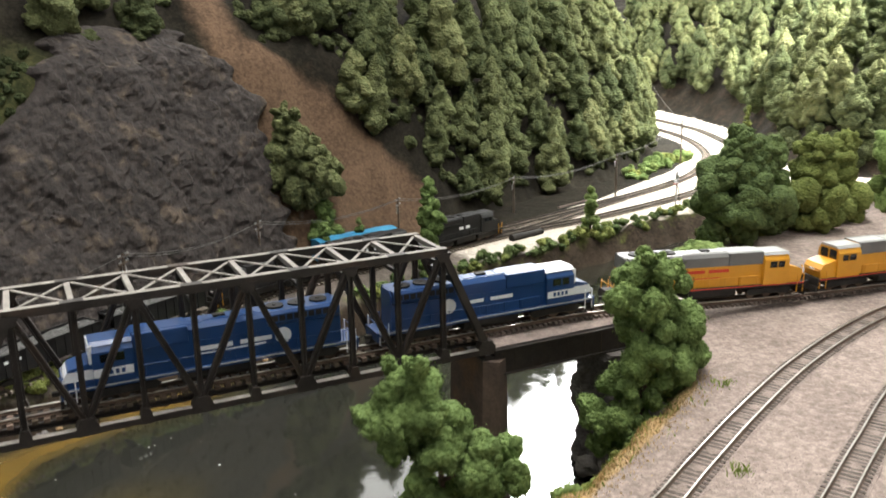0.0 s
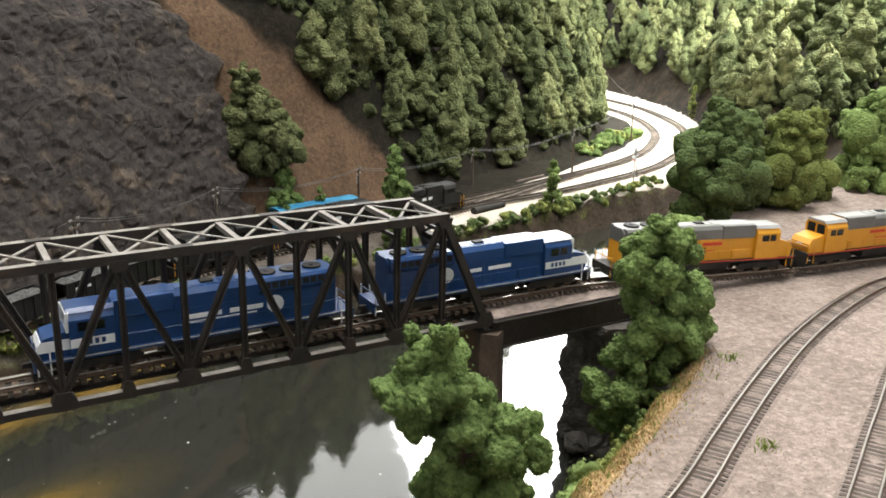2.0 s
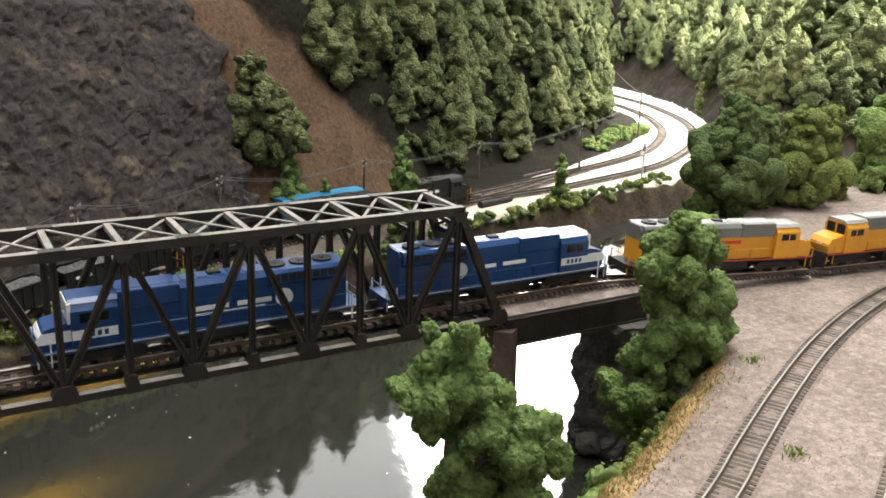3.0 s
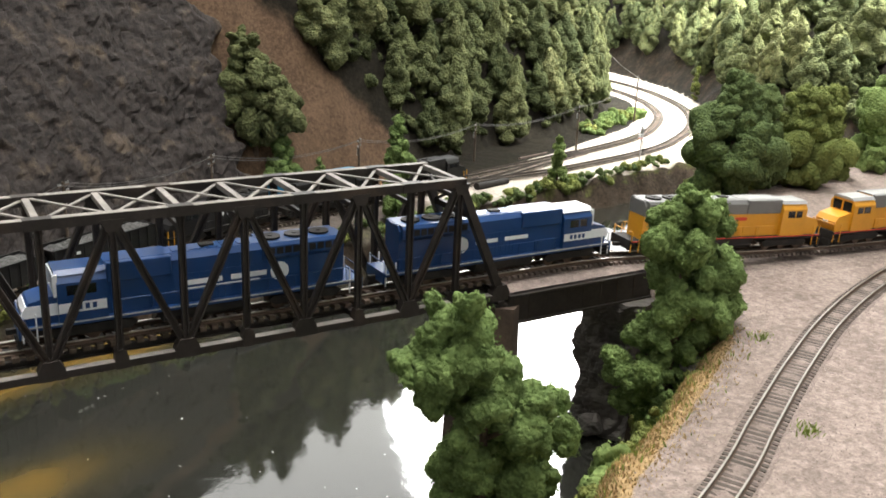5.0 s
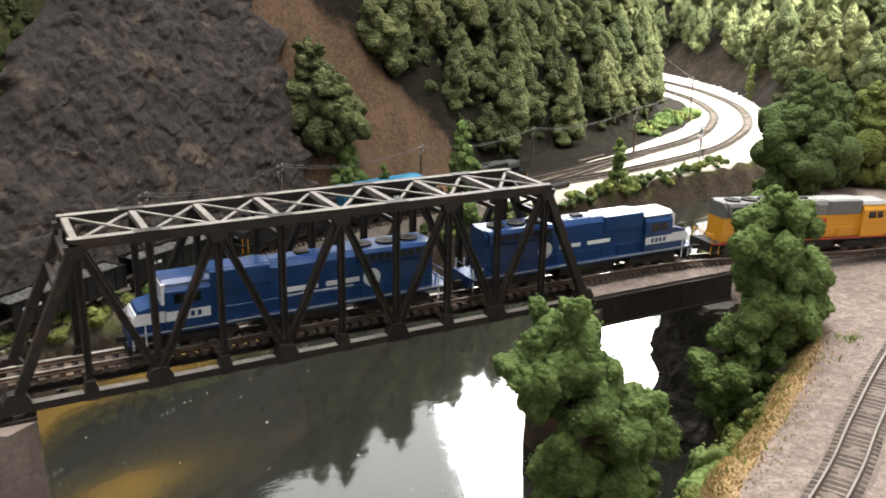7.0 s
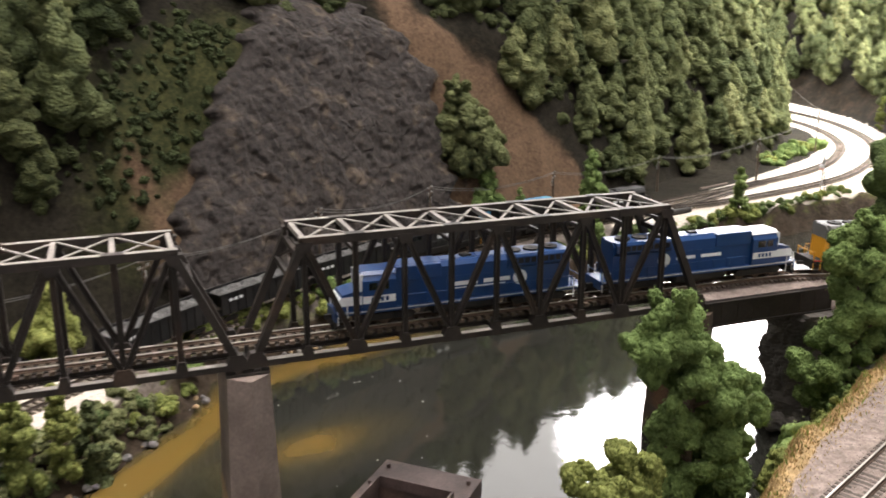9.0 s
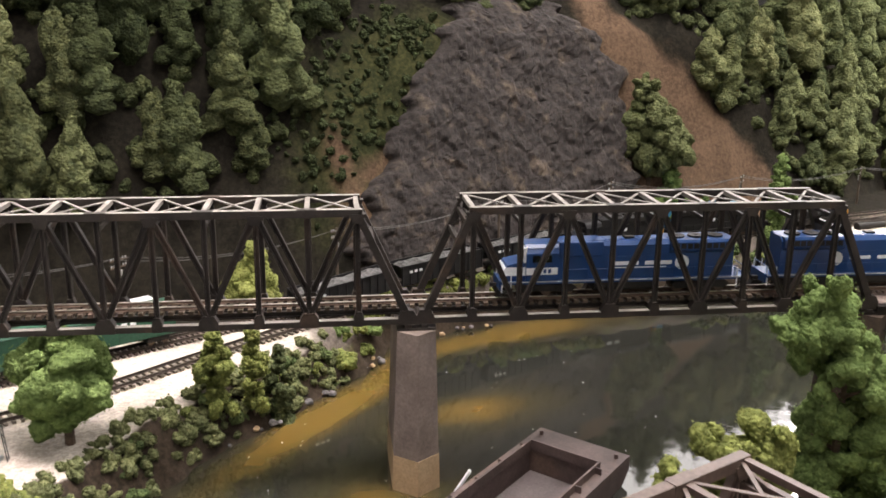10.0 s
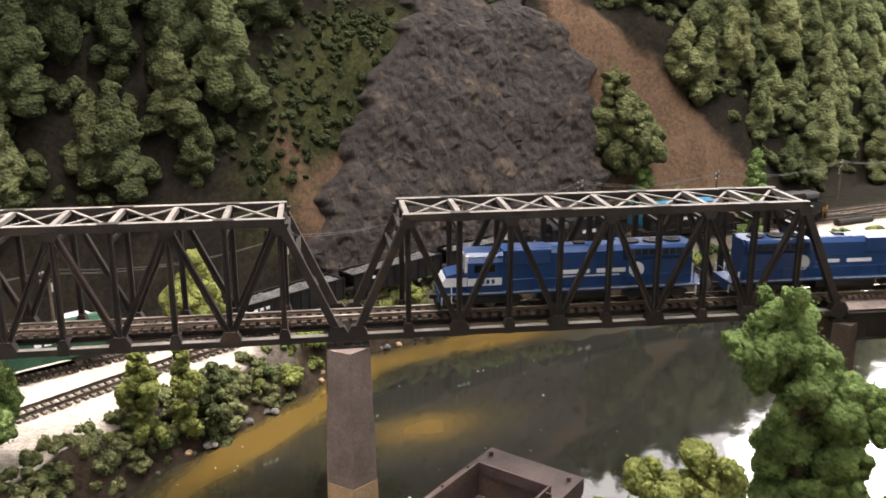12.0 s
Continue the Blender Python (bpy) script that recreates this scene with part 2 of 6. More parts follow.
def h_profile(w, d, t):
    """An H section: flanges of width w, depth d, thickness t."""
    return [(-w / 2, -d / 2), (w / 2, -d / 2), (w / 2, -d / 2 + t), (t / 2, -d / 2 + t), (t / 2, d / 2 - t), (w / 2, d / 2 - t),
            (w / 2, d / 2), (-w / 2, d / 2), (-w / 2, d / 2 - t), (-t / 2, d / 2 - t), (-t / 2, -d / 2 + t), (-w / 2, -d / 2 + t)]


def beam(p, q, poly, side=(0, 1, 0)):
    """A member from p to q with a section given in (side, across)."""
    p, q = Vector(p), Vector(q)
    x = (q - p).normalized()
    y = Vector(side)
    y = (y - x * y.dot(x)).normalized()
    z = x.cross(y)
    m = Matrix((x, y, z)).transposed().to_4x4()
    m.translation = p
    return prism(bmesh.new(), poly, 0, (q - p).length, m)


def spline(pts, step=0.5):
    """Even points along a smooth curve through pts."""
    P = [Vector(p) for p in pts]
    P = [2 * P[0] - P[1]] + P + [2 * P[-1] - P[-2]]
    raw = []
    for i in range(1, len(P) - 2):
        a, b, c, d = P[i - 1:i + 3]
        for k in range(40):
            t = k / 40
            raw.append(0.5 * (2 * b + (c - a) * t + (2 * a - 5 * b + 4 * c - d) * t * t + (3 * b - a - 3 * c + d) * t ** 3))
    raw.append(P[-2])
    out, acc = [raw[0]], 0.0
    for a, b in zip(raw, raw[1:]):
        seg = (b - a).length
        while acc + seg >= step and seg > 1e-9:
            k = (step - acc) / seg
            a = a + (b - a) * k
            out.append(a.copy())
            seg, acc = (b - a).length, 0.0
        acc += seg
    return out


def sweep(line, poly, mat_i=0):
    """A section (across, up) drawn along a nearly level line."""
    bm = bmesh.new()
    rows = []
    for i, p in enumerate(line):
        d = (line[min(i + 1, len(line) - 1)] - line[max(i - 1, 0)])
        n = Vector((d.y, -d.x, 0)).normalized()
        rows.append([bm.verts.new(p + n * a + Vector((0, 0, z))) for a, z in poly])
    k = len(poly)
    for r, s in zip(rows, rows[1:]):
        for i in range(k):
            bm.faces.new((r[i], s[i], s[(i + 1) % k], r[(i + 1) % k]))
    bm.faces.new(rows[0])
    bm.faces.new(rows[-1][::-1])
    bmesh.ops.recalc_face_normals(bm, faces=bm.faces[:])
    return bm


RAIL_BASE = [(-0.09, -0.2), (0.09, -0.2), (0.09, -0.16), (0.035, -0.14), (0.035, -0.05), (-0.035, -0.05), (-0.035, -0.14), (-0.09, -0.16)]
RAIL_HEAD = [(-0.04, -0.05), (0.04, -0.05), (0.04, -0.01), (0.03, 0.0), (-0.03, 0.0), (-0.04, -0.01)]


def track(pts, label, spacing=0.36, tie_mat="tie", tie=(1.62, 0.2, 0.16), most=300, group="model railway tracks", near=None, step=0.5, fill=None):
    """A track whose rail heads follow pts; ties stand apart below the rails."""
    line = spline(pts, step)
    root = thing("track", label, "track", None, group)
    for s in (-0.49, 0.49):
        off = []
        for i, p in enumerate(line):
            d = line[min(i + 1, len(line) - 1)] - line[max(i - 1, 0)]
            off.append(p + Vector((d.y, -d.x, 0)).normalized() * s)
        r = part("rail", sweep(off, RAIL_BASE), M["dark_rail" if group == "yard tracks" else "rail"], root)
        yard = group == "yard tracks"
        part("rail_head", sweep(off, RAIL_HEAD), M["dark_rail" if yard else "rail_head"], r, "dull rail head" if yard else "polished rail head")
    if fill:
        wob = [p + Vector((0, 0, 0.012 * math.sin(i * 1.7))) for i, p in enumerate(line)]
        part("ballast", sweep(wob, [(-1.15, -0.5), (1.15, -0.5), (0.95, -0.26), (0.6, -0.215), (0, -0.204), (-0.6, -0.215), (-0.95, -0.26)]), fill, root, "grey brown ballast between the ties")
    fine = spline(pts, spacing)
    bm = bmesh.new()
    box(bm, -tie[1] / 2, tie[1] / 2, -tie[0] / 2, tie[0] / 2, -0.2 - tie[2], -0.2)
    me = to_mesh("tie", bm, M[tie_mat])
    order = sorted(range(len(fine)), key=lambda i: (fine[i].xy - Vector(near or (20, -10))).length)
    chosen = set(order[:most])
    rest = bmesh.new()
    rng = random.Random(len(fine))
    for i, p in enumerate(fine):
        d = fine[min(i + 1, len(fine) - 1)] - fine[max(i - 1, 0)]
        m = Matrix.Translation(p) @ Matrix.Rotation(math.atan2(d.y, d.x) + rng.uniform(-0.02, 0.02), 4, "Z")
        if i in chosen:
            piece("tie", me, root, m)
        else:
            box(rest, -tie[1] / 2, tie[1] / 2, -tie[0] / 2, tie[0] / 2, -0.2 - tie[2], -0.2, 0, m)
    if len(rest.verts):
        tagged(part("ties", rest, M[tie_mat], root), kind="stuff")
    else:
        rest.free()
    return line


# ------------------------------------------------------------------ the lie of the land (cm)
WATER = -10.3
SHORE = [(-35, -70), (-27, -28), (-19, -10), (-14.8, 0), (-11.2, 5), (-7.2, 9.6), (-2.0, 15.8), (0.4, 21), (4.6, 23), (10.3, 25.6),
         (30.8, 30.8), (46, 34.8), (59, 38.2), (71.6, 41.2), (90, 44), (130, 40), (230, 36)]
EDGE = [(8, -70), (12, -30), (17, -17.5), (21.9, -14.2), (29.3, -10.3), (34.2, -7.2), (36.2, -3.5), (36.2, -0.5), (36.8, 3.6), (40.5, 6.3), (50, 14),
        (60, 17), (75, 21), (110, 26), (230, 24)]
FOOT = [(-110, 14), (-60, 16), (-32, 20), (-14, 23), (-4, 27.5), (8, 33), (20, 38.5), (34, 43.3), (44, 48), (52, 53), (65, 60), (80, 65.5), (92, 71.5), (103, 80), (111, 92), (117, 110), (118, 220)]
FAR_FOOT = [(152, 220), (149, 140), (144, 117), (139, 101.8), (130.5, 86), (121, 73), (114, 62), (113, 52), (119, 46), (132, 43), (230, 40)]


def side_of(X, Y, line):
    """Signed distance to a line of points, positive on its left."""
    best, sign = np.full(X.shape, 1e9), np.ones(X.shape)
    for (ax, ay), (bx, by) in zip(line, line[1:]):
        dx, dy = bx - ax, by - ay
        t = np.clip(((X - ax) * dx + (Y - ay) * dy) / (dx * dx + dy * dy), 0, 1)
        d = np.hypot(X - ax - t * dx, Y - ay - t * dy)
        c = dx * (Y - ay) - dy * (X - ax)
        m = d < best - 1e-9
        best, sign = np.where(m, d, best), np.where(m, np.where(c >= 0, 1.0, -1.0), sign)
    return best * sign


def ease(v, a, b):
    t = np.clip((v - a) / (b - a), 0, 1)
    return t * t * (3 - 2 * t)


def rise(d):
    d = np.maximum(d, 0)
    return np.where(d < 9, 2.35 * d, 21.15 + 1.1 * (d - 9)) - 1.2 * (1 - np.exp(-d))


def rise_far(d):
    d = np.maximum(d, 0)
    return np.minimum(1.25 * d, 12 + 0.5 * d)


def bumps(X, Y, s, seed):
    a = np.sin(X / s + seed) * np.cos(Y / s * 1.13 + 2 * seed) + 0.6 * np.sin(X / s * 2.3 + Y / s * 1.7 + seed) + 0.35 * np.cos(X / s * 4.1 - Y / s * 4.7 + 3 * seed)
    return a / 1.9


def land(X, Y):
    """Height of the ground."""
    dn, ds, dh, df = side_of(X, Y, SHORE), -side_of(X, Y, EDGE), side_of(X, Y, FOOT), side_of(X, Y, FAR_FOOT)
    zn = -11.3 + 4.4 * ease(dn + 0.5 * bumps(X, Y, 1.6, 1), -0.9, 2.6)
    hill = rise(dh + 0.7 * bumps(X, Y, 4, 2)) * (dh > 0) + rise_far(df + 0.9 * bumps(X, Y, 5, 3)) * (df > 0)
    zn = zn + np.minimum(hill, 46 + 3 * bumps(X, Y, 9, 5)) + 0.5 * bumps(X, Y, 2.1, 4) * ease(hill, 0.5, 4)
    crag = ease(Y, -4.5, -1.5) * (1 - ease(X, 40, 46))
    lo = -3.4 + 2.2 * crag
    zs = -11.3 + 10.28 * ease((ds + 0.6 * (1 - 0.7 * crag) * bumps(X, Y, 1.9, 6) - lo) / (0.6 - lo), 0, 1)
    return np.maximum(zn, zs) + 0.05 * bumps(X, Y, 0.9, 7)


def ground_z(x, y):
    return float(land(np.array([float(x)]), np.array([float(y)]))[0])

# ------------------------------------------------------------------ ground, water, room
def layered(name, base, layers):
    """Ground colours laid over one another where an attribute says so, with ragged edges."""
    m = bpy.data.materials.new(name)
    m.use_nodes = True
    N, Lk = m.node_tree.nodes, m.node_tree.links
    p = N["Principled BSDF"]
    p.inputs["Roughness"].default_value, p.inputs["Specular IOR Level"].default_value = 0.95, 0.1
    co = N.new("ShaderNodeTexCoord")

    def noise_at(s, det=5.0):
        n = N.new("ShaderNodeTexNoise")
        n.inputs["Scale"].default_value, n.inputs["Detail"].default_value, n.inputs["Roughness"].default_value = s / U, det, 0.65
        Lk.new(co.outputs["Object"], n.inputs["Vector"])
        return n.outputs["Fac"]

    def math_node(op, a, b, c=None):
        n = N.new("ShaderNodeMath")
        n.operation = op
        for k, v in enumerate((a, b, c)):
            if isinstance(v, bpy.types.NodeSocket):
                Lk.new(v, n.inputs[k])
            elif v is not None:
                n.inputs[k].default_value = v
        return n.outputs[0]

    def mix(f, x, y):
        n = N.new("ShaderNodeMix")
        n.data_type = "RGBA"
        for sock, v in ((n.inputs[0], f), (n.inputs[6], x), (n.inputs[7], y)):
            if isinstance(v, bpy.types.NodeSocket):
                Lk.new(v, sock)
            else:
                sock.default_value = (*v, 1)
        return n.outputs[2]

    def steps(v, a, b):
        n = N.new("ShaderNodeMapRange")
        n.interpolation_type = "SMOOTHSTEP"
        n.inputs[1].default_value, n.inputs[2].default_value = a, b
        Lk.new(v, n.inputs[0])
        return n.outputs[0]

    ragged, coarse, fine, grit = noise_at(0.6), noise_at(0.22), noise_at(2.2), noise_at(9.0, 3.0)
    tone = steps(math_node("MULTIPLY_ADD", fine, 0.6, math_node("MULTIPLY", coarse, 0.4)), 0.36, 0.64)
    col = mix(tone, *base)
    for attr, a, b, soft in layers:
        at = N.new("ShaderNodeAttribute")
        at.attribute_name = attr
        mask = steps(math_node("MULTIPLY_ADD", ragged, 0.7, math_node("SUBTRACT", at.outputs["Fac"], 0.35)), 0.5 - soft, 0.5 + soft)
        col = mix(mask, col, mix(tone, a, b))
    g = N.new("ShaderNodeMapRange")
    g.inputs[1].default_value, g.inputs[2].default_value, g.inputs[3].default_value, g.inputs[4].default_value = 0.25, 0.75, 0.76, 1.22
    Lk.new(grit, g.inputs[0])
    hsv = N.new("ShaderNodeHueSaturation")
    Lk.new(col, hsv.inputs["Color"])
    Lk.new(g.outputs[0], hsv.inputs["Value"])
    speck = N.new("ShaderNodeMapRange")
    speck.inputs[1].default_value, speck.inputs[2].default_value, speck.inputs[3].default_value, speck.inputs[4].default_value = 0.36, 0.64, 0.82, 1.14
    Lk.new(noise_at(4.2, 2.0), speck.inputs[0])
    hs2 = N.new("ShaderNodeHueSaturation")
    Lk.new(hsv.outputs[0], hs2.inputs["Color"])
    Lk.new(speck.outputs[0], hs2.inputs["Value"])
    Lk.new(hs2.outputs[0], p.inputs["Base Color"])
    bp = N.new("ShaderNodeBump")
    bp.inputs["Strength"].default_value, bp.inputs["Distance"].default_value = 0.9, 0.06 * U
    Lk.new(math_node("MULTIPLY_ADD", grit, 0.6, fine), bp.inputs["Height"])
    Lk.new(bp.outputs[0], p.inputs["Normal"])
    return m


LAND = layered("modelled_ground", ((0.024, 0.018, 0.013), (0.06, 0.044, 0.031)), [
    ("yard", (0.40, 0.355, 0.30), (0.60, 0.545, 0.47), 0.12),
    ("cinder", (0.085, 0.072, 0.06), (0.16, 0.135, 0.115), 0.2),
    # near-black earth: shade among and before the trees is in this colour
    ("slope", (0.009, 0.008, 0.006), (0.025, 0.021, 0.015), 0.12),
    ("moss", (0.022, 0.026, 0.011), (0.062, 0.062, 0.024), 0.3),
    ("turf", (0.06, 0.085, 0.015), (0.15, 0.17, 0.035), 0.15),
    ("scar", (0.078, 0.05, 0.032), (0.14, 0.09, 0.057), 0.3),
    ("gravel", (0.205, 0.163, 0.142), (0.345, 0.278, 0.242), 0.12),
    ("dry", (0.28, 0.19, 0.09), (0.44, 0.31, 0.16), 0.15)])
G = dict(gravel=mat("deck_gravel", (0.19, 0.152, 0.133), (0.32, 0.258, 0.228), 0.95, 14, 95, 0.9, dist=0.08, spec=0.1))


def build_ground():
    xs = np.concatenate([np.arange(-75, -30, 1.2), np.arange(-30, 90, 0.45), np.arange(90, 205, 1.2)])
    ys = np.concatenate([np.arange(-72, -25, 1.2), np.arange(-25, 62, 0.45), np.arange(62, 200, 1.3)])
    X, Y = np.meshgrid(xs, ys)
    Z = land(X, Y)
    ny, nx = X.shape
    co = np.stack([X, Y, Z], -1).reshape(-1, 3) * U
    i = np.arange(ny - 1)[:, None] * nx + np.arange(nx - 1)[None]
    faces = np.stack([i, i + 1, i + nx + 1, i + nx], -1).reshape(-1, 4)
    me = bpy.data.meshes.new("ground")
    me.from_pydata(co.tolist(), [], faces.tolist())
    dn, ds, dh, df = side_of(X, Y, SHORE), -side_of(X, Y, EDGE), side_of(X, Y, FOOT), side_of(X, Y, FAR_FOOT)
    scar = 1.25 - np.hypot((X - 36.5 - (Y - 48) * 0.1) / 10.0, (Y - 46.5) / 7.0)
    scar = np.maximum(scar, 1.1 - np.abs(X - 25.3 + (Y - 49) * 0.3) / 3.6 - 2 * (1 - ease(Y, 44, 47)))
    scar = np.maximum(scar, 1.1 - np.hypot((X + 1.5) / 4.5, (Y - 31) / 3.2))
    rim = 1.1 - np.hypot((X + 3.3) / 2.8, (Y - 32.4) / 1.8)
    scar = np.maximum(scar, np.maximum(rim, 1.0 - np.abs(X + 0.9 - (Y - 33.2) * 1.09) / 1.9 - 3 * (1 - ease(Y, 30, 33)) - 3 * ease(Y, 45, 47)))
    scar = scar * ease(dh, -3, -0.5) * (X > 26 - (Y - 44) * 1.2) + scar * (X <= 26 - (Y - 44) * 1.2) * ease(dh, -1, 0.5) * 0.8
    scar = np.maximum(scar, 0.95 * ease(X, 25.0, 27.0) * (1 - ease(Y, 51.3, 53.6)) * (1 - ease(X, 46, 48.5)) * ease(dh, -1.5, -0.2))
    # far bank's brown kept thin, so the dark layer gives its shade
    scar = np.maximum(scar, 0.3 * ease(df, -1, 0.5) * (1 - ease(df, 4.5, 7)))
    wide = -1.4 - 6.0 * ease(X, 42, 52) + 1.6 * ease(X, 72, 84) - 5.5 * (1 - ease(X, -8, 2))       # dark earth in front of the hill foot, with the trees' shade painted in
    layers = dict(
        yard=ease(dn, 1.5, 2.5),
        cinder=ease(dn, 0.9, 2.0) * ease(X, -9, -3) * (1 - ease(X, 40, 50)),
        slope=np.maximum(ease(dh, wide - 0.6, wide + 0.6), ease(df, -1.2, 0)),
        turf=np.maximum(np.maximum(ease(dn, 0.6, 1.4) * (1 - ease(dn, 2.0, 3.0)) * 0.4 * ease(X, -8, -3), ease(ds, -3.4, -2.2) * (1 - ease(ds, -0.8, 0.2)) * (Y < -4)),
                        ease(ds, -0.8, 0) * (1 - ease(ds, 2.5, 4.0)) * (Y > 5)),
        moss=np.clip(1.3 - np.hypot((X - 0 - (Y - 36) * 0.8) / 6, (Y - 37) / 9), 0, 1),
        scar=np.clip(scar, 0, 1),
        gravel=ease(ds, -0.2, 0.8) * (1 - (Y > 5) * (1 - ease(ds, 2.2, 3.6))),
        dry=ease(ds, -1.2, -0.3) * (1 - ease(ds, 0.5, 1.3)) * (Y < -1.5))
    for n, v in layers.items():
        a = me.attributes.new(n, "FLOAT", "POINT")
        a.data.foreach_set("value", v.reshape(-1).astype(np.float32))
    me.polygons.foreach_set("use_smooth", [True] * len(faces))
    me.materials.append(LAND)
    return tagged(new("ground", me), "modelled ground of gravel, turf, banks and steep wooded hills", "ground", kind="structure")


build_ground()


def water_material():
    m = bpy.data.materials.new("glossy_river")
    m.use_nodes = True
    N, Lk = m.node_tree.nodes, m.node_tree.links
    p = N["Principled BSDF"]
    p.inputs["Roughness"].default_value = 0.05
    p.inputs["IOR"].default_value = 1.5
    p.inputs["Coat Weight"].default_value = 0.6
    p.inputs["Coat Roughness"].default_value = 0.03
    co = N.new("ShaderNodeTexCoord")
    n1 = N.new("ShaderNodeTexNoise")
    n1.inputs["Scale"].default_value, n1.inputs["Detail"].default_value = 0.12 / U, 4
    Lk.new(co.outputs["Object"], n1.inputs["Vector"])
    at = N.new("ShaderNodeAttribute")
    at.attribute_name = "shoal"
    add = N.new("ShaderNodeMath")
    add.operation = "MULTIPLY_ADD"
    Lk.new(n1.outputs["Fac"], add.inputs[0])
    add.inputs[1].default_value = 0.7
    Lk.new(at.outputs["Fac"], add.inputs[2])
    cr = N.new("ShaderNodeValToRGB")
    e = cr.color_ramp.elements
    e[0].position, e[0].color = 0.45, (0.022, 0.022, 0.018, 1)
    e[1].position, e[1].color = 1.2, (0.130, 0.083, 0.021, 1)
    mid = cr.color_ramp.elements.new(0.75)
    mid.color = (0.038, 0.033, 0.017, 1)
    Lk.new(add.outputs[0], cr.inputs[0])
    Lk.new(cr.outputs[0], p.inputs["Base Color"])
    n2 = N.new("ShaderNodeTexNoise")
    n2.inputs["Scale"].default_value, n2.inputs["Detail"].default_value = 0.4 / U, 4
    Lk.new(co.outputs["Object"], n2.inputs["Vector"])
    b = N.new("ShaderNodeBump")
    b.inputs["Strength"].default_value, b.inputs["Distance"].default_value = 0.5, 0.045 * U
    Lk.new(n2.outputs["Fac"], b.inputs["Height"])
    Lk.new(b.outputs[0], p.inputs["Normal"])
    return m


def build_water():
    xs, ys = np.arange(-40, 205, 1.0), np.arange(-72, 60, 1.0)
    X, Y = np.meshgrid(xs, ys)
    ny, nx = X.shape
    co = np.stack([X, Y, np.full_like(X, WATER)], -1).reshape(-1, 3) * U
    i = np.arange(ny - 1)[:, None] * nx + np.arange(nx - 1)[None]
    me = bpy.data.meshes.new("water")
    me.from_pydata(co.tolist(), [], np.stack([i, i + 1, i + nx + 1, i + nx], -1).reshape(-1, 4).tolist())
    d = -side_of(X, Y, SHORE)
    shoal = 0.76 * np.exp(-((d - 1.9) / 2.5) ** 2) * ease(X, -22, -5) * (1 - 0.75 * ease(X, 12, 26))
    shoal = np.maximum(shoal, 0.52 * np.exp(-(((X - 5) / 9) ** 2 + ((Y - 8.6 - 0.16 * X) / 3.2) ** 2)))
    shoal = np.maximum(shoal, 0.6 * np.exp(-(((X + 1) / 6) ** 2 + ((Y + 2) / 3.5) ** 2)))
    a = me.attributes.new("shoal", "FLOAT", "POINT")
    a.data.foreach_set("value", shoal.reshape(-1).astype(np.float32))
    me.materials.append(water_material())
    return tagged(new("water", me), "glossy olive brown river surface with ochre shallows", "river", kind="structure")


build_water()


def slab(name, label, category, x0, x1, y0, y1, z0, z1, material):
    return tagged(part(name, box(bmesh.new(), x0, x1, y0, y1, z0, z1), material), label, category, kind="structure")


sky = bpy.data.materials.new("glowing_backdrop")
sky.use_nodes = True
sky.node_tree.nodes["Principled BSDF"].inputs["Base Color"].default_value = (0.62, 0.66, 0.68, 1)
# added glow on an unseen panel, so the river mirrors a bright grey
sky.node_tree.nodes["Principled BSDF"].inputs["Emission Color"].default_value = (1.0, 0.96, 0.90, 1)
sky.node_tree.nodes["Principled BSDF"].inputs["Emission Strength"].default_value = 2.7
slab("backdrop", "plain pale backdrop behind the hills, glow added for the river's reflection", "backdrop", -230, 330, 252, 256, -20, 218, sky)
slab("wall_north", "plain grey painted wall behind the layout", "wall", -230, 330, 260, 268, -90, 220, M["wall"])
slab("wall_east", "plain grey painted room wall", "wall", 330, 338, -230, 268, -90, 220, M["wall"])
slab("wall_west", "plain grey painted room wall", "wall", -238, -230, -230, 268, -90, 220, M["wall"])
slab("wall_south", "plain grey painted room wall", "wall", -238, 338, -238, -230, -90, 220, M["wall"])
slab("ceiling", "plain pale ceiling of the room", "ceiling", -238, 338, -238, 268, 220, 228, M["ceiling"])
slab("floor", "plain dark floor of the room", "floor", -238, 338, -238, 268, -98, -90, M["truck"])


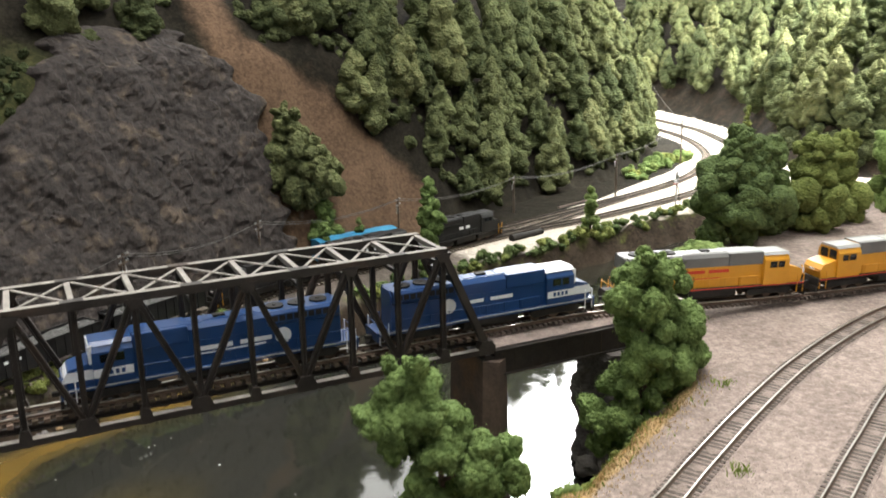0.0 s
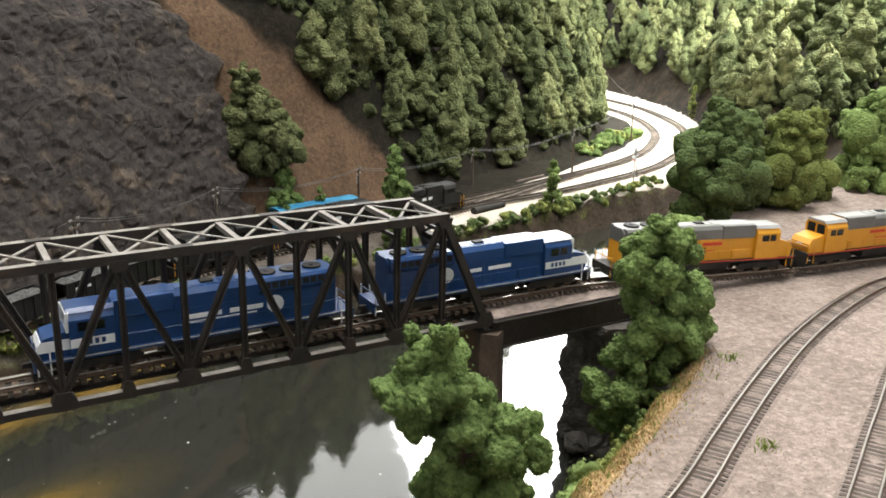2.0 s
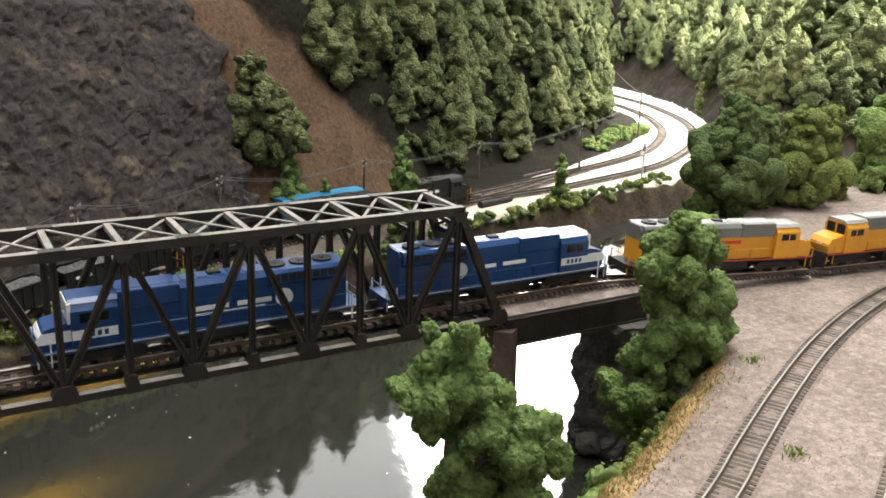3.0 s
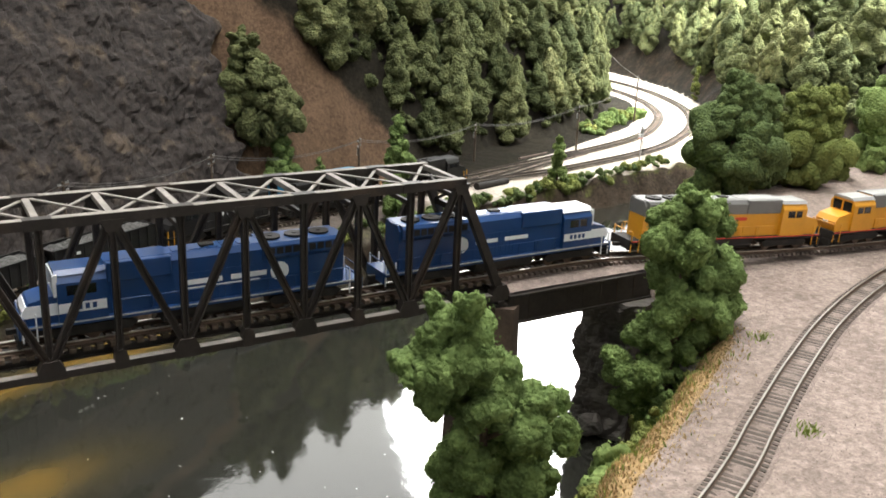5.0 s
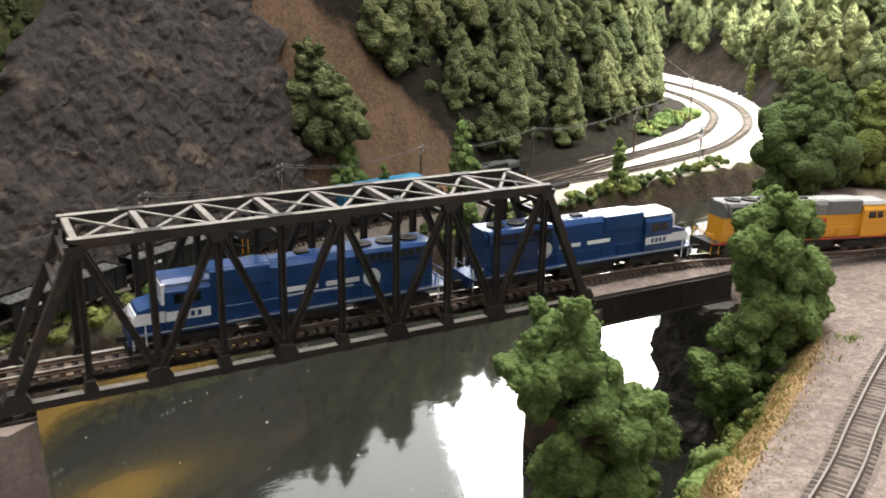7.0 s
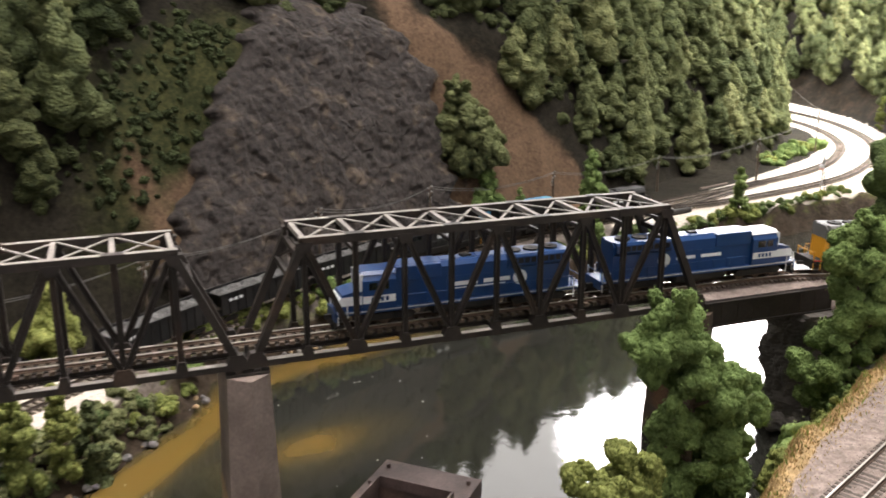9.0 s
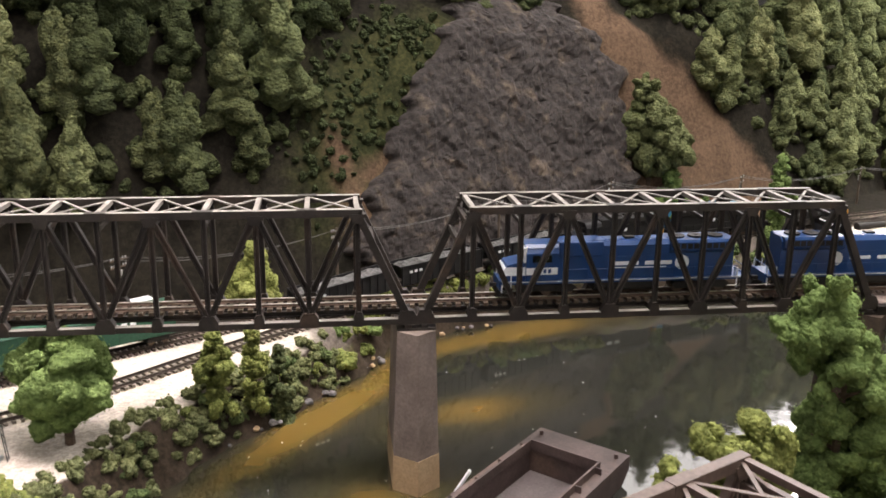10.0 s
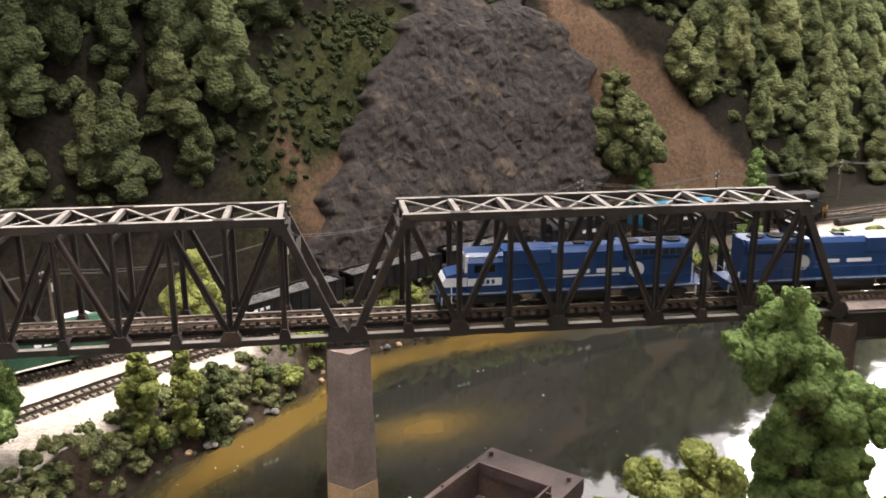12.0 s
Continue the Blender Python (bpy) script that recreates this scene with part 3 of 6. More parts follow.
def build_rock():
    """The bare cliff: a craggy sheet standing proud of the hillside."""
    foot = [Vector((x, y)) for x, y in FOOT]
    us, vs = np.arange(-4, 31, 0.17), np.arange(-0.4, 14.0, 0.07)
    bm = bmesh.new()
    grid = {}
    # left edge, right edge of the bare rock for each height
    for j, v in enumerate(vs):
        z = -7.2 + float(rise(np.array(v)))+ 2.35 * min(0, v)
        h = (z + 5) / 21
        left, right = -2.5 + 14.5 * max(0, h) ** 1.25 + 0.7 * math.sin(3.1 * v), 28.3 + 1.6 * math.sin(h * 2.2) - 5 * max(0, h - 0.75) / 0.25 + 0.6 * math.sin(4.3 * v + 1)
        left += 1.5 * noise.noise(Vector((v * 0.8, 3, 0))) + 0.6 * noise.noise(Vector((v * 2.6, 5, 0)))
        right += 1.2 * noise.noise(Vector((v * 0.9, 7, 0))) + 0.6 * noise.noise(Vector((v * 2.9, 9, 0)))
        for i, u in enumerate(us):
            if not (left <= u <= right) or z > 17.2 + 0.8 * noise.noise(Vector((u * 0.6, 1, 0))):
                continue
            y = float(np.interp(u, [f.x for f in foot], [f.y for f in foot]))
            n = Vector((-0.45, 0.9)).normalized()
            p = Vector((u + n.x * v, y + n.y * v * 1.08, z))
            q = p + Vector((noise.noise(p * 0.9), noise.noise(p * 0.9 + Vector((9, 0, 0))), noise.noise(p * 0.9 + Vector((0, 9, 0))))) * 0.6
            ds_, ps_ = noise.voronoi(Vector((q.x * 0.75, q.y * 0.7, q.z * 0.5)))
            es_, qs_ = noise.voronoi(Vector((q.x * 2.0, q.y * 1.8, q.z * 1.3)) + Vector((7, 0, 0)))
            big, small = math.sin(ps_[0].dot(Vector((37.1, 91.7, 53.3)))), math.sin(qs_[0].dot(Vector((57.1, 31.7, 83.3))))
            crag = 0.2 * big * min(1, 4 * (ds_[1] - ds_[0])) + 0.05 * small * min(1, 5 * (es_[1] - es_[0])) + 0.7 * noise.noise(p * 0.26) + 0.16 * noise.noise(p * 1.4) + 0.08 * (0.5 - abs(noise.noise(Vector((p.x * 3.2, p.y * 3.2, p.z * 1.3))))) + 0.05 * noise.noise(p * 4.6)
            ledge = 0.0
            edge = min(1.0, (u - left) / 2.5, (right - u) / 2.0, (17.5 - z) / 3)
            out = 1.75 + (0.95 * crag + ledge) * max(0.75, edge) - 2.9 * (1 - max(0, edge)) ** 4
            p -= Vector((n.x * 0.95, n.y * 0.95, -0.3)) * out
            grid[i, j] = bm.verts.new(p)
    for i, j in list(grid):
        k = [(i, j), (i + 1, j), (i + 1, j + 1), (i, j + 1)]
        if all(c in grid for c in k):
            bm.faces.new([grid[c] for c in k])
    return tagged(part("rock_face", bm, M["rock"]), "bare craggy dark grey rock cliff on the hillside", "rock cliff", kind="structure")


build_rock()

# ------------------------------------------------------------------ bridges
P_, H_, W_ = 2.6, 5.78, 3.6


def truss_bridge(m, label, paint="steel", rail_z=0.45):
    """A Warren truss of ten panels: local x from foot to foot, y 0 to W_, z 0 at the bottom joints."""
    root = thing("truss_bridge", label, "bridge", m, "truss bridge spans")
    mt = M[paint]
    # upward faces of the black spans get the colour with top light painted in
    dust = M["dusty_lit"] if paint == "steel" else M[paint]
    post, slant = h_profile(0.26, 0.27, 0.07), h_profile(0.28, 0.30, 0.08)
    chord = [(-0.2, -0.19), (0.2, -0.19), (0.2, 0.19), (-0.2, 0.19)]
    for y in (0.0, W_):
        part("chord_plate", box(bmesh.new(), 0.4, 10 * P_ - 0.4, y - 0.19, y + 0.19, -0.135, -0.123), dust, root, "plate on the lower chord, grey with dust and painted top light")
        part("bottom_chord", beam((0, y, 0), (10 * P_, y, 0), [(-0.2, -0.44), (0.2, -0.44), (0.2, -0.138), (-0.2, -0.138)]), mt, root)
        b = beam((P_ - 0.25, y, H_), (9 * P_ + 0.25, y, H_), chord)
        for i in range(2, 9, 2):
            box(b, i * P_ - 0.5, i * P_ + 0.5, y - 0.235, y + 0.235, H_ - 0.2, H_ + 0.225)
        part("top_chord", b, mt, root)
        b = box(bmesh.new(), P_ - 0.24, 9 * P_ + 0.24, y - 0.19, y + 0.19, H_ + 0.192, H_ + 0.205)
        part("cover_plate", b, dust, root, "cover plate, grey with dust and painted top light")
        part("end_post", beam((0, y, 0), (P_, y, H_), [(-0.2, -0.19), (0.2, -0.19), (0.2, 0.19), (-0.2, 0.19)]), mt, root)
        part("end_post", beam((10 * P_, y, 0), (9 * P_, y, H_), [(-0.2, -0.19), (0.2, -0.19), (0.2, 0.19), (-0.2, 0.19)]), mt, root)
        for i in range(1, 10):
            part("vertical_post", beam((i * P_, y, 0), (i * P_, y, H_), post), mt, root)
        for i in range(2, 10, 2):
            for j in (-1, 1):
                part("diagonal", beam((i * P_, y, 0), ((i + j) * P_, y, H_), slant), mt, root)
        for i in range(0, 11):
            s = 0.5 if i % 2 == 0 else 0.27
            b = prism_y(bmesh.new(), [(i * P_ - s, -0.46), (i * P_ + s, -0.46), (i * P_ + s, -0.02), (i * P_ + s * 0.6, 0.34), (i * P_ - s * 0.6, 0.34), (i * P_ - s, -0.02)], y - 0.23, y + 0.23)
            part("gusset", b, mt, root)
        for i in range(1, 10, 2):
            b = prism_y(bmesh.new(), [(i * P_ - 0.45, H_ - 0.05), (i * P_ - 0.24, H_ - 0.55), (i * P_ + 0.24, H_ - 0.55), (i * P_ + 0.45, H_ - 0.05)], y - 0.225, y + 0.225)
            part("gusset", b, mt, root)
    for i in range(1, 10):
        part("top_strut", beam((i * P_, 0, H_ + 0.04), (i * P_, W_, H_ + 0.04), [(-0.13, -0.12), (0.13, -0.12), (0.13, 0.12), (-0.13, 0.12)], (1, 0, 0)), dust, root)
        part("sway_brace", beam((i * P_, 0, H_ - 0.75), (i * P_, W_, H_ - 0.75), [(-0.07, -0.1), (0.07, -0.1), (0.07, 0.1), (-0.07, 0.1)], (1, 0, 0)), mt, root)
    for i in range(1, 9):
        for a, b in ((0, W_), (W_, 0)):
            part("lateral_brace", beam((i * P_, a, H_ + (0.12 if a else 0.06)), ((i + 1) * P_, b, H_ + (0.12 if a else 0.06)), [(-0.07, -0.03), (0.07, -0.03), (0.07, 0.03), (-0.07, 0.03)], (0, 1, 0)), dust, root)
    for e, x in ((P_, 0), (9 * P_, 10 * P_)):   # portal frames on the slanting end posts
        for f in (0.12, 0.30):
            xx, zz = e + (x - e) * f, H_ * (1 - f)
            part("portal_beam", beam((xx, 0, zz), (xx, W_, zz), [(-0.12, -0.15), (0.12, -0.15), (0.12, 0.15), (-0.12, 0.15)], (1, 0, 0)), mt, root)
        for a, b in ((0, W_), (W_, 0)):
            x1, z1, x2, z2 = e + (x - e) * 0.3, H_ * 0.7, e + (x - e) * 0.04, H_ * 0.96
            part("portal_brace", beam((x1, a, z1), (x2, b, z2), [(-0.07, -0.06), (0.07, -0.06), (0.07, 0.06), (-0.07, 0.06)], (1, 0, 0)), mt, root)
    for i in range(0, 11):
        part("floor_beam", beam((i * P_, 0.2, -0.08), (i * P_, W_ - 0.2, -0.08), h_profile(0.28, 0.3, 0.07), (1, 0, 0)), mt, root)
    for y in (W_ / 2 - 0.62, W_ / 2 + 0.62):
        part("stringer", beam((0, y, -0.12), (10 * P_, y, -0.12), h_profile(0.24, 0.34, 0.07)), mt, root)
    return root


S2 = Matrix.Translation((0.47, 0, 0))
S1 = Matrix.Translation((-0.49 - 26.3, -0.1, 0.02)) @ Matrix.Diagonal((1.0115, 1, 1, 1))
truss_bridge(S2, "black steel truss bridge span over the river, top bracing paled by dust and painted light")
truss_bridge(S1, "black steel truss bridge span beside the wooded bank, top bracing paled by dust and painted light")
AX = math.radians(26.9)
S3 = Matrix.Translation((7.92, -25.1, -1.9)) @ Matrix.Rotation(AX, 4, "Z") @ Matrix.Scale(0.965, 4) @ Matrix.Translation((-9 * P_, -W_ / 2, 0))
truss_bridge(S3, "reddish brown truss bridge close to the gravel plateau", "brown_steel")


def pier(x, y, label, half=1.0, deep=2.1, paint="concrete", base="footing"):
    root = thing("bridge_pier", label, "bridge pier", None, "bridge piers")
    b = bmesh.new()
    z0, z1 = -8.2, -0.82
    k = 1.12
    prof = lambda w, d, z: [(x - w, y - d, z), (x, y - d - w * 0.75, z), (x + w, y - d, z), (x + w, y + d, z), (x, y + d + w * 0.75, z), (x - w, y + d, z)]
    lo, hi = [b.verts.new(p) for p in prof(half * k, deep * 1.05, z0)], [b.verts.new(p) for p in prof(half * 0.93, deep, z1)]
    b.faces.new(lo[::-1]), b.faces.new(hi)
    for i in range(6):
        b.faces.new((lo[i], lo[(i + 1) % 6], hi[(i + 1) % 6], hi[i]))
    part("pier_shaft", b, M[paint], root)
    b = bmesh.new()
    lo, hi = [b.verts.new(p) for p in prof(half * 1.2, deep * 1.12, -11.2)], [b.verts.new(p) for p in prof(half * 1.135, deep * 1.065, -8.2)]
    b.faces.new(lo[::-1]), b.faces.new(hi)
    for i in range(6):
        b.faces.new((lo[i], lo[(i + 1) % 6], hi[(i + 1) % 6], hi[i]))
    part("pier_footing", b, M[base], root, "weathered pier footing")
    part("pier_cap", box(bmesh.new(), x - half * 0.95, x + half * 0.95, y - deep, y + deep, -0.82, -0.66, 0.03), M["steel"], root)
    for dy in (-1.8, 1.8):
        for dx in (-0.45, 0.45):
            part("bearing", box(bmesh.new(), x + dx - 0.2, x + dx + 0.2, y + dy - 0.28, y + dy + 0.28, -0.66, -0.46, 0.04), M["steel"], root)
    return root


pier(0.0, 1.8, "tall stained concrete bridge pier standing in the river", 1.14)
pier(26.9, 1.75, "rust-stained pier under the end of the black girder", 0.8, 2.0, "rusty_pier", "rusty_pier")
pier(-27.0, 1.8, "dark bridge pier on the near bank by the yard", 0.8, 2.2, "rusty_pier", "concrete")


def girder_bridge():
    root = thing("girder_bridge", "short black plate girder span with a gravel deck", "bridge")
    for y in (-0.25, 3.35):
        b = box(bmesh.new(), 26.9, 36.6, y - 0.06, y + 0.06, -1.75, -0.3)
        box(b, 26.9, 36.6, y - 0.2, y + 0.2, -0.36, -0.24)
        box(b, 26.9, 36.6, y - 0.2, y + 0.2, -1.8, -1.7)
        g = part("girder", b, M["steel"], root)
        for i in range(9):
            x = 27.0 + i * 1.18
            part("stiffener", box(bmesh.new(), x - 0.025, x + 0.025, y - 0.09, y + 0.09, -1.7, -0.36), M["steel"], g)
    b = bmesh.new()
    nx, ny = 60, 22
    vs = [[b.verts.new((26.9 + 9.8 * i / nx, -0.2 + 3.5 * j / ny, -0.14 + 0.12 * math.sin(math.pi * j / ny) + 0.05 * noise.noise(Vector((i * 0.7, j * 0.7, 0))))) for j in range(ny + 1)] for i in range(nx + 1)]
    for i in range(nx):
        for j in range(ny):
            b.faces.new((vs[i][j], vs[i + 1][j], vs[i + 1][j + 1], vs[i][j + 1]))
    part("gravel_deck", b, G["gravel"], root, "grey brown ballast on the deck")
    part("deck_pan", box(bmesh.new(), 26.9, 36.6, -0.05, 3.15, -0.6, -0.25), M["steel"], root)


girder_bridge()


def abutment():
    """A rough stone pillar under the far end of the girder."""
    b = bmesh.new()
    nu, nv = 56, 60
    rows = []
    for j in range(nv + 1):
        z = -11.3 + 9.5 * j / nv
        grow = 1 + 0.06 * math.sin(j * 0.23) - 0.12 * (1 - j / nv)
        row = []
        for i in range(nu):
            a = 2 * math.pi * i / nu
            c, s = math.cos(a), math.sin(a)
            k = 1 / (abs(c) ** 4 + abs(s) ** 4) ** 0.25
            p = Vector((36.2 + 1.95 * c * k * grow, 1.3 + 2.3 * s * k * grow, z))
            n = 0.35 * noise.noise(p * 0.8) + 0.22 * noise.noise(p * 2.1) + 0.12 * noise.noise(p * 5)
            row.append(b.verts.new(p + Vector((c, s, 0)) * n))
        rows.append(row)
    for r, q in zip(rows, rows[1:]):
        for i in range(nu):
            b.faces.new((r[i], r[(i + 1) % nu], q[(i + 1) % nu], q[i]))
    b.faces.new(rows[-1])
    tagged(part("bridge_abutment", b, M["dark_stone"]), "rough dark stone abutment under the girder end", "abutment", kind="structure")


abutment()

# ------------------------------------------------------------------ tracks
LINE = [(-62, 1.75, 0.45), (-40, 1.75, 0.45), (-27, 1.75, 0.45), (0, 1.78, 0.45), (20, 1.75, 0.45), (27, 1.68, 0.45), (32, 1.66, 0.42), (36, 1.4, 0.3), (44, 0.3, -0.1), (50.3, -0.45, -0.35),
        (57, -1.15, -0.5), (66, -2.3, -0.6), (80, -4.8, -0.65), (105, -11.5, -0.7)]
track(LINE[:6], "bridge track with wide-spaced weathered ties and shiny rails", 0.52, "bridge_tie", (1.7, 0.27, 0.2), near=(5, 0))
track(LINE[5:], "curved main track on brown ballast beside the river trees", 0.36, near=(40, 0))
A_LINE = [(-14.5, -36.6, -0.75), (7.6, -25.3, -0.75), (16, -20.9, -0.75), (24.8, -16.8, -0.75), (29.0, -14.55, -0.75), (34.8, -11.55, -0.75), (41.3, -8.55, -0.75), (48.5, -6.0, -0.75),
          (55, -4.6, -0.75), (64, -4.7, -0.75), (80, -7.4, -0.75), (105, -14.2, -0.75)]
track(A_LINE, "curved track with greyed ties on the gravel plateau", 0.36, "grey_tie", near=(34, -12), fill=G["gravel"])
track([(15, -28.5, -0.75), (21, -25.1, -0.75), (27.4, -21.6, -0.75), (31.9, -19.2, -0.75), (37.0, -16.5, -0.75), (45, -12.6, -0.75), (56, -9.6, -0.75), (70, -9.3, -0.75), (105, -17.5, -0.75)],
      "second curved track on the gravel plateau", 0.36, "grey_tie", near=(34, -17), fill=G["gravel"])
YZ = -6.45
T1 = [(-42, -14), (-25.7, 1.3), (-21.4, 4.4), (-17.5, 7.7), (-13.4, 11.4), (-5, 18.4), (4.5, 25.6), (15.6, 32.0), (22.5, 35.1), (31, 38), (42, 40.9), (52.7, 44), (65.9, 45.8), (83.9, 50.6), (94.9, 56), (107.5, 65.2), (119.3, 78.6), (128, 95.2),
      (131.4, 106.5), (134.5, 125), (136, 150)]
T1 = [(x, y, YZ) for x, y in T1]
track(T1, "yard main track curving away between wooded hills", 0.5, "yard_tie", near=(60, 45), group="yard tracks")
T2 = ((28, 39.6), (40, 43.2), (48, 45.4), (57.1, 47.8), (66.3, 50.5), (71, 52.1), (79.6, 54.8), (88.8, 58.5), (97.1, 63.4), (107.2, 72.1), (113.5, 80), (119, 90), (123, 102), (126, 120))
track([(x, y, YZ) for x, y in T2], "inner yard track on pale ballast", 0.5, "yard_tie", near=(60, 45), group="yard tracks")
track([(x, y, YZ - 0.02) for x, y in ((47, 42.2), (53, 43.9), (59, 46.0), (65, 48.6), (71, 51.4), (76, 53.4))], "yard crossover track on pale ballast", 0.5, "yard_tie", near=(60, 45), group="yard tracks")
track([(x, y, YZ) for x, y in ((-52, -10), (-34, 1.5), (-26.7, 7.5), (-23, 10.2), (-18.5, 13), (-13, 16.4), (-5, 22), (6, 29.8))], "siding under the bridge beside the bank", 0.42, near=(-15, 12), group="yard tracks")

# ------------------------------------------------------------------ trees and bushes


def ball(sub):
    b = bmesh.new()
    bmesh.ops.create_icosphere(b, subdivisions=sub, radius=1)
    b.verts.ensure_lookup_table()
    v = np.array([x.co[:] for x in b.verts])
    f = np.array([[x.index for x in y.verts] for y in b.faces])
    b.free()
    return v, f


BALLS = {s: ball(s) for s in (1, 2, 3, 4)}


def clump_mesh(name, blobs, material, sub, flakes, size, seed, rough=0.2, puffs=16, tall=1.0, kids=5, kid_sub=0, kid=(0.28, 0.52), grain=0.06):
    """Foam clumps: lumpy balls at blobs (x, y, z, r), each with smaller lobes on it, and small flakes standing out of them."""
    rng = np.random.default_rng(seed)
    most = max(b[3] for b in blobs)
    todo = [(np.array(b[:3], float), b[3], sub) for b in blobs]
    for c, r, s in list(todo):
        for k in range(kids):
            d = rng.normal(size=3) * (1, 1, 0.9) + (0, 0, 0.25)
            d /= np.linalg.norm(d)
            todo.append((c + d * r * rng.uniform(0.7, 0.98) * (1, 1, tall), r * rng.uniform(*kid), kid_sub or sub))
    V, F, base = [], [], 0
    for c, r, s in todo:
        bv, bf = BALLS[s]
        ph, fr = rng.uniform(0, 6.28, 3), rng.uniform(1.6, 3.2, 3)
        low = np.sin(bv[:, 0] * fr[0] + ph[0]) * np.sin(bv[:, 1] * fr[1] + ph[1]) + 0.7 * np.sin(bv[:, 2] * fr[2] + ph[2])
        dirs = rng.normal(size=(puffs, 3))
        dirs /= np.linalg.norm(dirs, axis=1, keepdims=True)
        puff = np.exp((np.max(bv @ dirs.T, axis=1) - 1) * puffs / 3.2)
        tiny = 0.0
        if s > 2:
            few = rng.normal(size=(puffs * 7, 3))
            few /= np.linalg.norm(few, axis=1, keepdims=True)
            tiny = np.exp((np.max(bv @ few.T, axis=1) - 1) * puffs * 2.2) - 0.5
        k = r * (0.80 + rough * 0.6 * low + rough * 1.7 * puff + 0.75 * rough * tiny + rng.normal(0, grain, len(bv)))
        ax = np.linalg.qr(rng.normal(size=(3, 3)))[0]
        v = ((bv * k[:, None]) @ ax * rng.uniform(0.62, 1.3, 3)) @ ax.T * (1, 1, tall) + c
        V.append(v)
        F.append(bf + base)
        base += len(bv)
        n = int(flakes * (r / most) ** 2) + 3
        pick = rng.integers(0, len(bv), n)
        nor = bv[pick] + rng.normal(0, 0.35, (n, 3))
        nor /= np.linalg.norm(nor, axis=1, keepdims=True)
        q = c + (v[pick] - c) * rng.uniform(0.95, 1.12, (n, 1)) + rng.normal(0, 0.10 * r, (n, 3))
        s_ = size * rng.uniform(0.55, 1.35, (n, 1))
        t = np.cross(nor, rng.normal(size=(n, 3)))
        t /= np.linalg.norm(t, axis=1, keepdims=True) + 1e-9
        w = np.cross(nor, t)
        tilt = rng.uniform(-0.2, 0.75, (n, 1))
        w = w * np.cos(tilt) + nor * np.sin(tilt)
        V.append(np.stack([q - t * s_ * 0.5, q + w * s_ * 0.6 - t * s_ * 0.1, q + t * s_ * 0.5 + w * s_ * 0.1, q - w * s_ * 0.45], 1).reshape(-1, 3))
        idx = np.arange(n)[:, None] * 4 + base
        F.append(np.concatenate([idx + [0, 1, 2], idx + [0, 2, 3]]))
        base += 4 * n
    V, F = np.concatenate(V) * U, np.concatenate(F)
    me = bpy.data.meshes.new(name)
    me.from_pydata(V.tolist(), [], F.tolist())
    me.polygons.foreach_set("use_smooth", [True] * len(F))
    me.materials.append(material)
    return me


def trunk_mesh(h, r, seed, limbs=4, lean=0.0, reach=0.12):
    rng = random.Random(seed)
    b = bmesh.new()
    pts = [Vector((lean * t * h + 0.1 * r * math.sin(5 * t), 0.2 * r * math.cos(4 * t), t * h)) for t in (0, 0.25, 0.5, 0.75, 1)]
    for i in range(4):
        cyl(b, pts[i], pts[i + 1], r * (1 - 0.2 * i), 8, r * (0.8 - 0.2 * i) + 0.02)
    for i in range(limbs):
        t = rng.uniform(0.35, 0.9)
        p = pts[0].lerp(pts[-1], t)
        a = rng.uniform(0, 6.28)
        cyl(b, p, p + Vector((math.cos(a), math.sin(a), 0.7)) * h * reach, r * 0.4, 6, r * 0.12)
    return to_mesh("trunk", b, M["bark"])


def tall_blobs(h, r, n, seed, low=0.12, spread=0.62, size=(0.36, 0.55)):
    """Blob places for an upright, ragged crown."""
    rng = random.Random(seed)
    out = []
    for i in range(n):
        t = low + (1 - low) * (i + rng.random()) / n
        prof = math.sin(min(1.0, (1.08 - t) * 1.25 + 0.08) * math.pi / 2) * (0.75 + 0.25 * math.sin(t * 11 + seed))
        a = i * 2.4 + rng.uniform(-0.5, 0.5)
        d = r * prof * spread * rng.uniform(0.5, 1.15)
        s = r * rng.uniform(*size) * (0.55 + 0.45 * prof)
        out.append((math.cos(a) * d, math.sin(a) * d, t * h - s * 0.6, s))
    return out


def tree(name, label, category, m, crown, trunk, group=""):
    root = thing(name, label, category, m, group)
    for n, me in (("trunk", trunk), ("crown", crown)):
        o = new(n, me)
        o.parent = root
    return root


def copy_at(ob, m):
    return copy_thing(ob, scaled(m))


def cell(p, size):
    """A rounded bump in each cell of the given size, with creases between."""
    d = noise.voronoi(p / size)[0][0]
    return math.sqrt(max(0.0, 1 - (d / 0.85) ** 2))


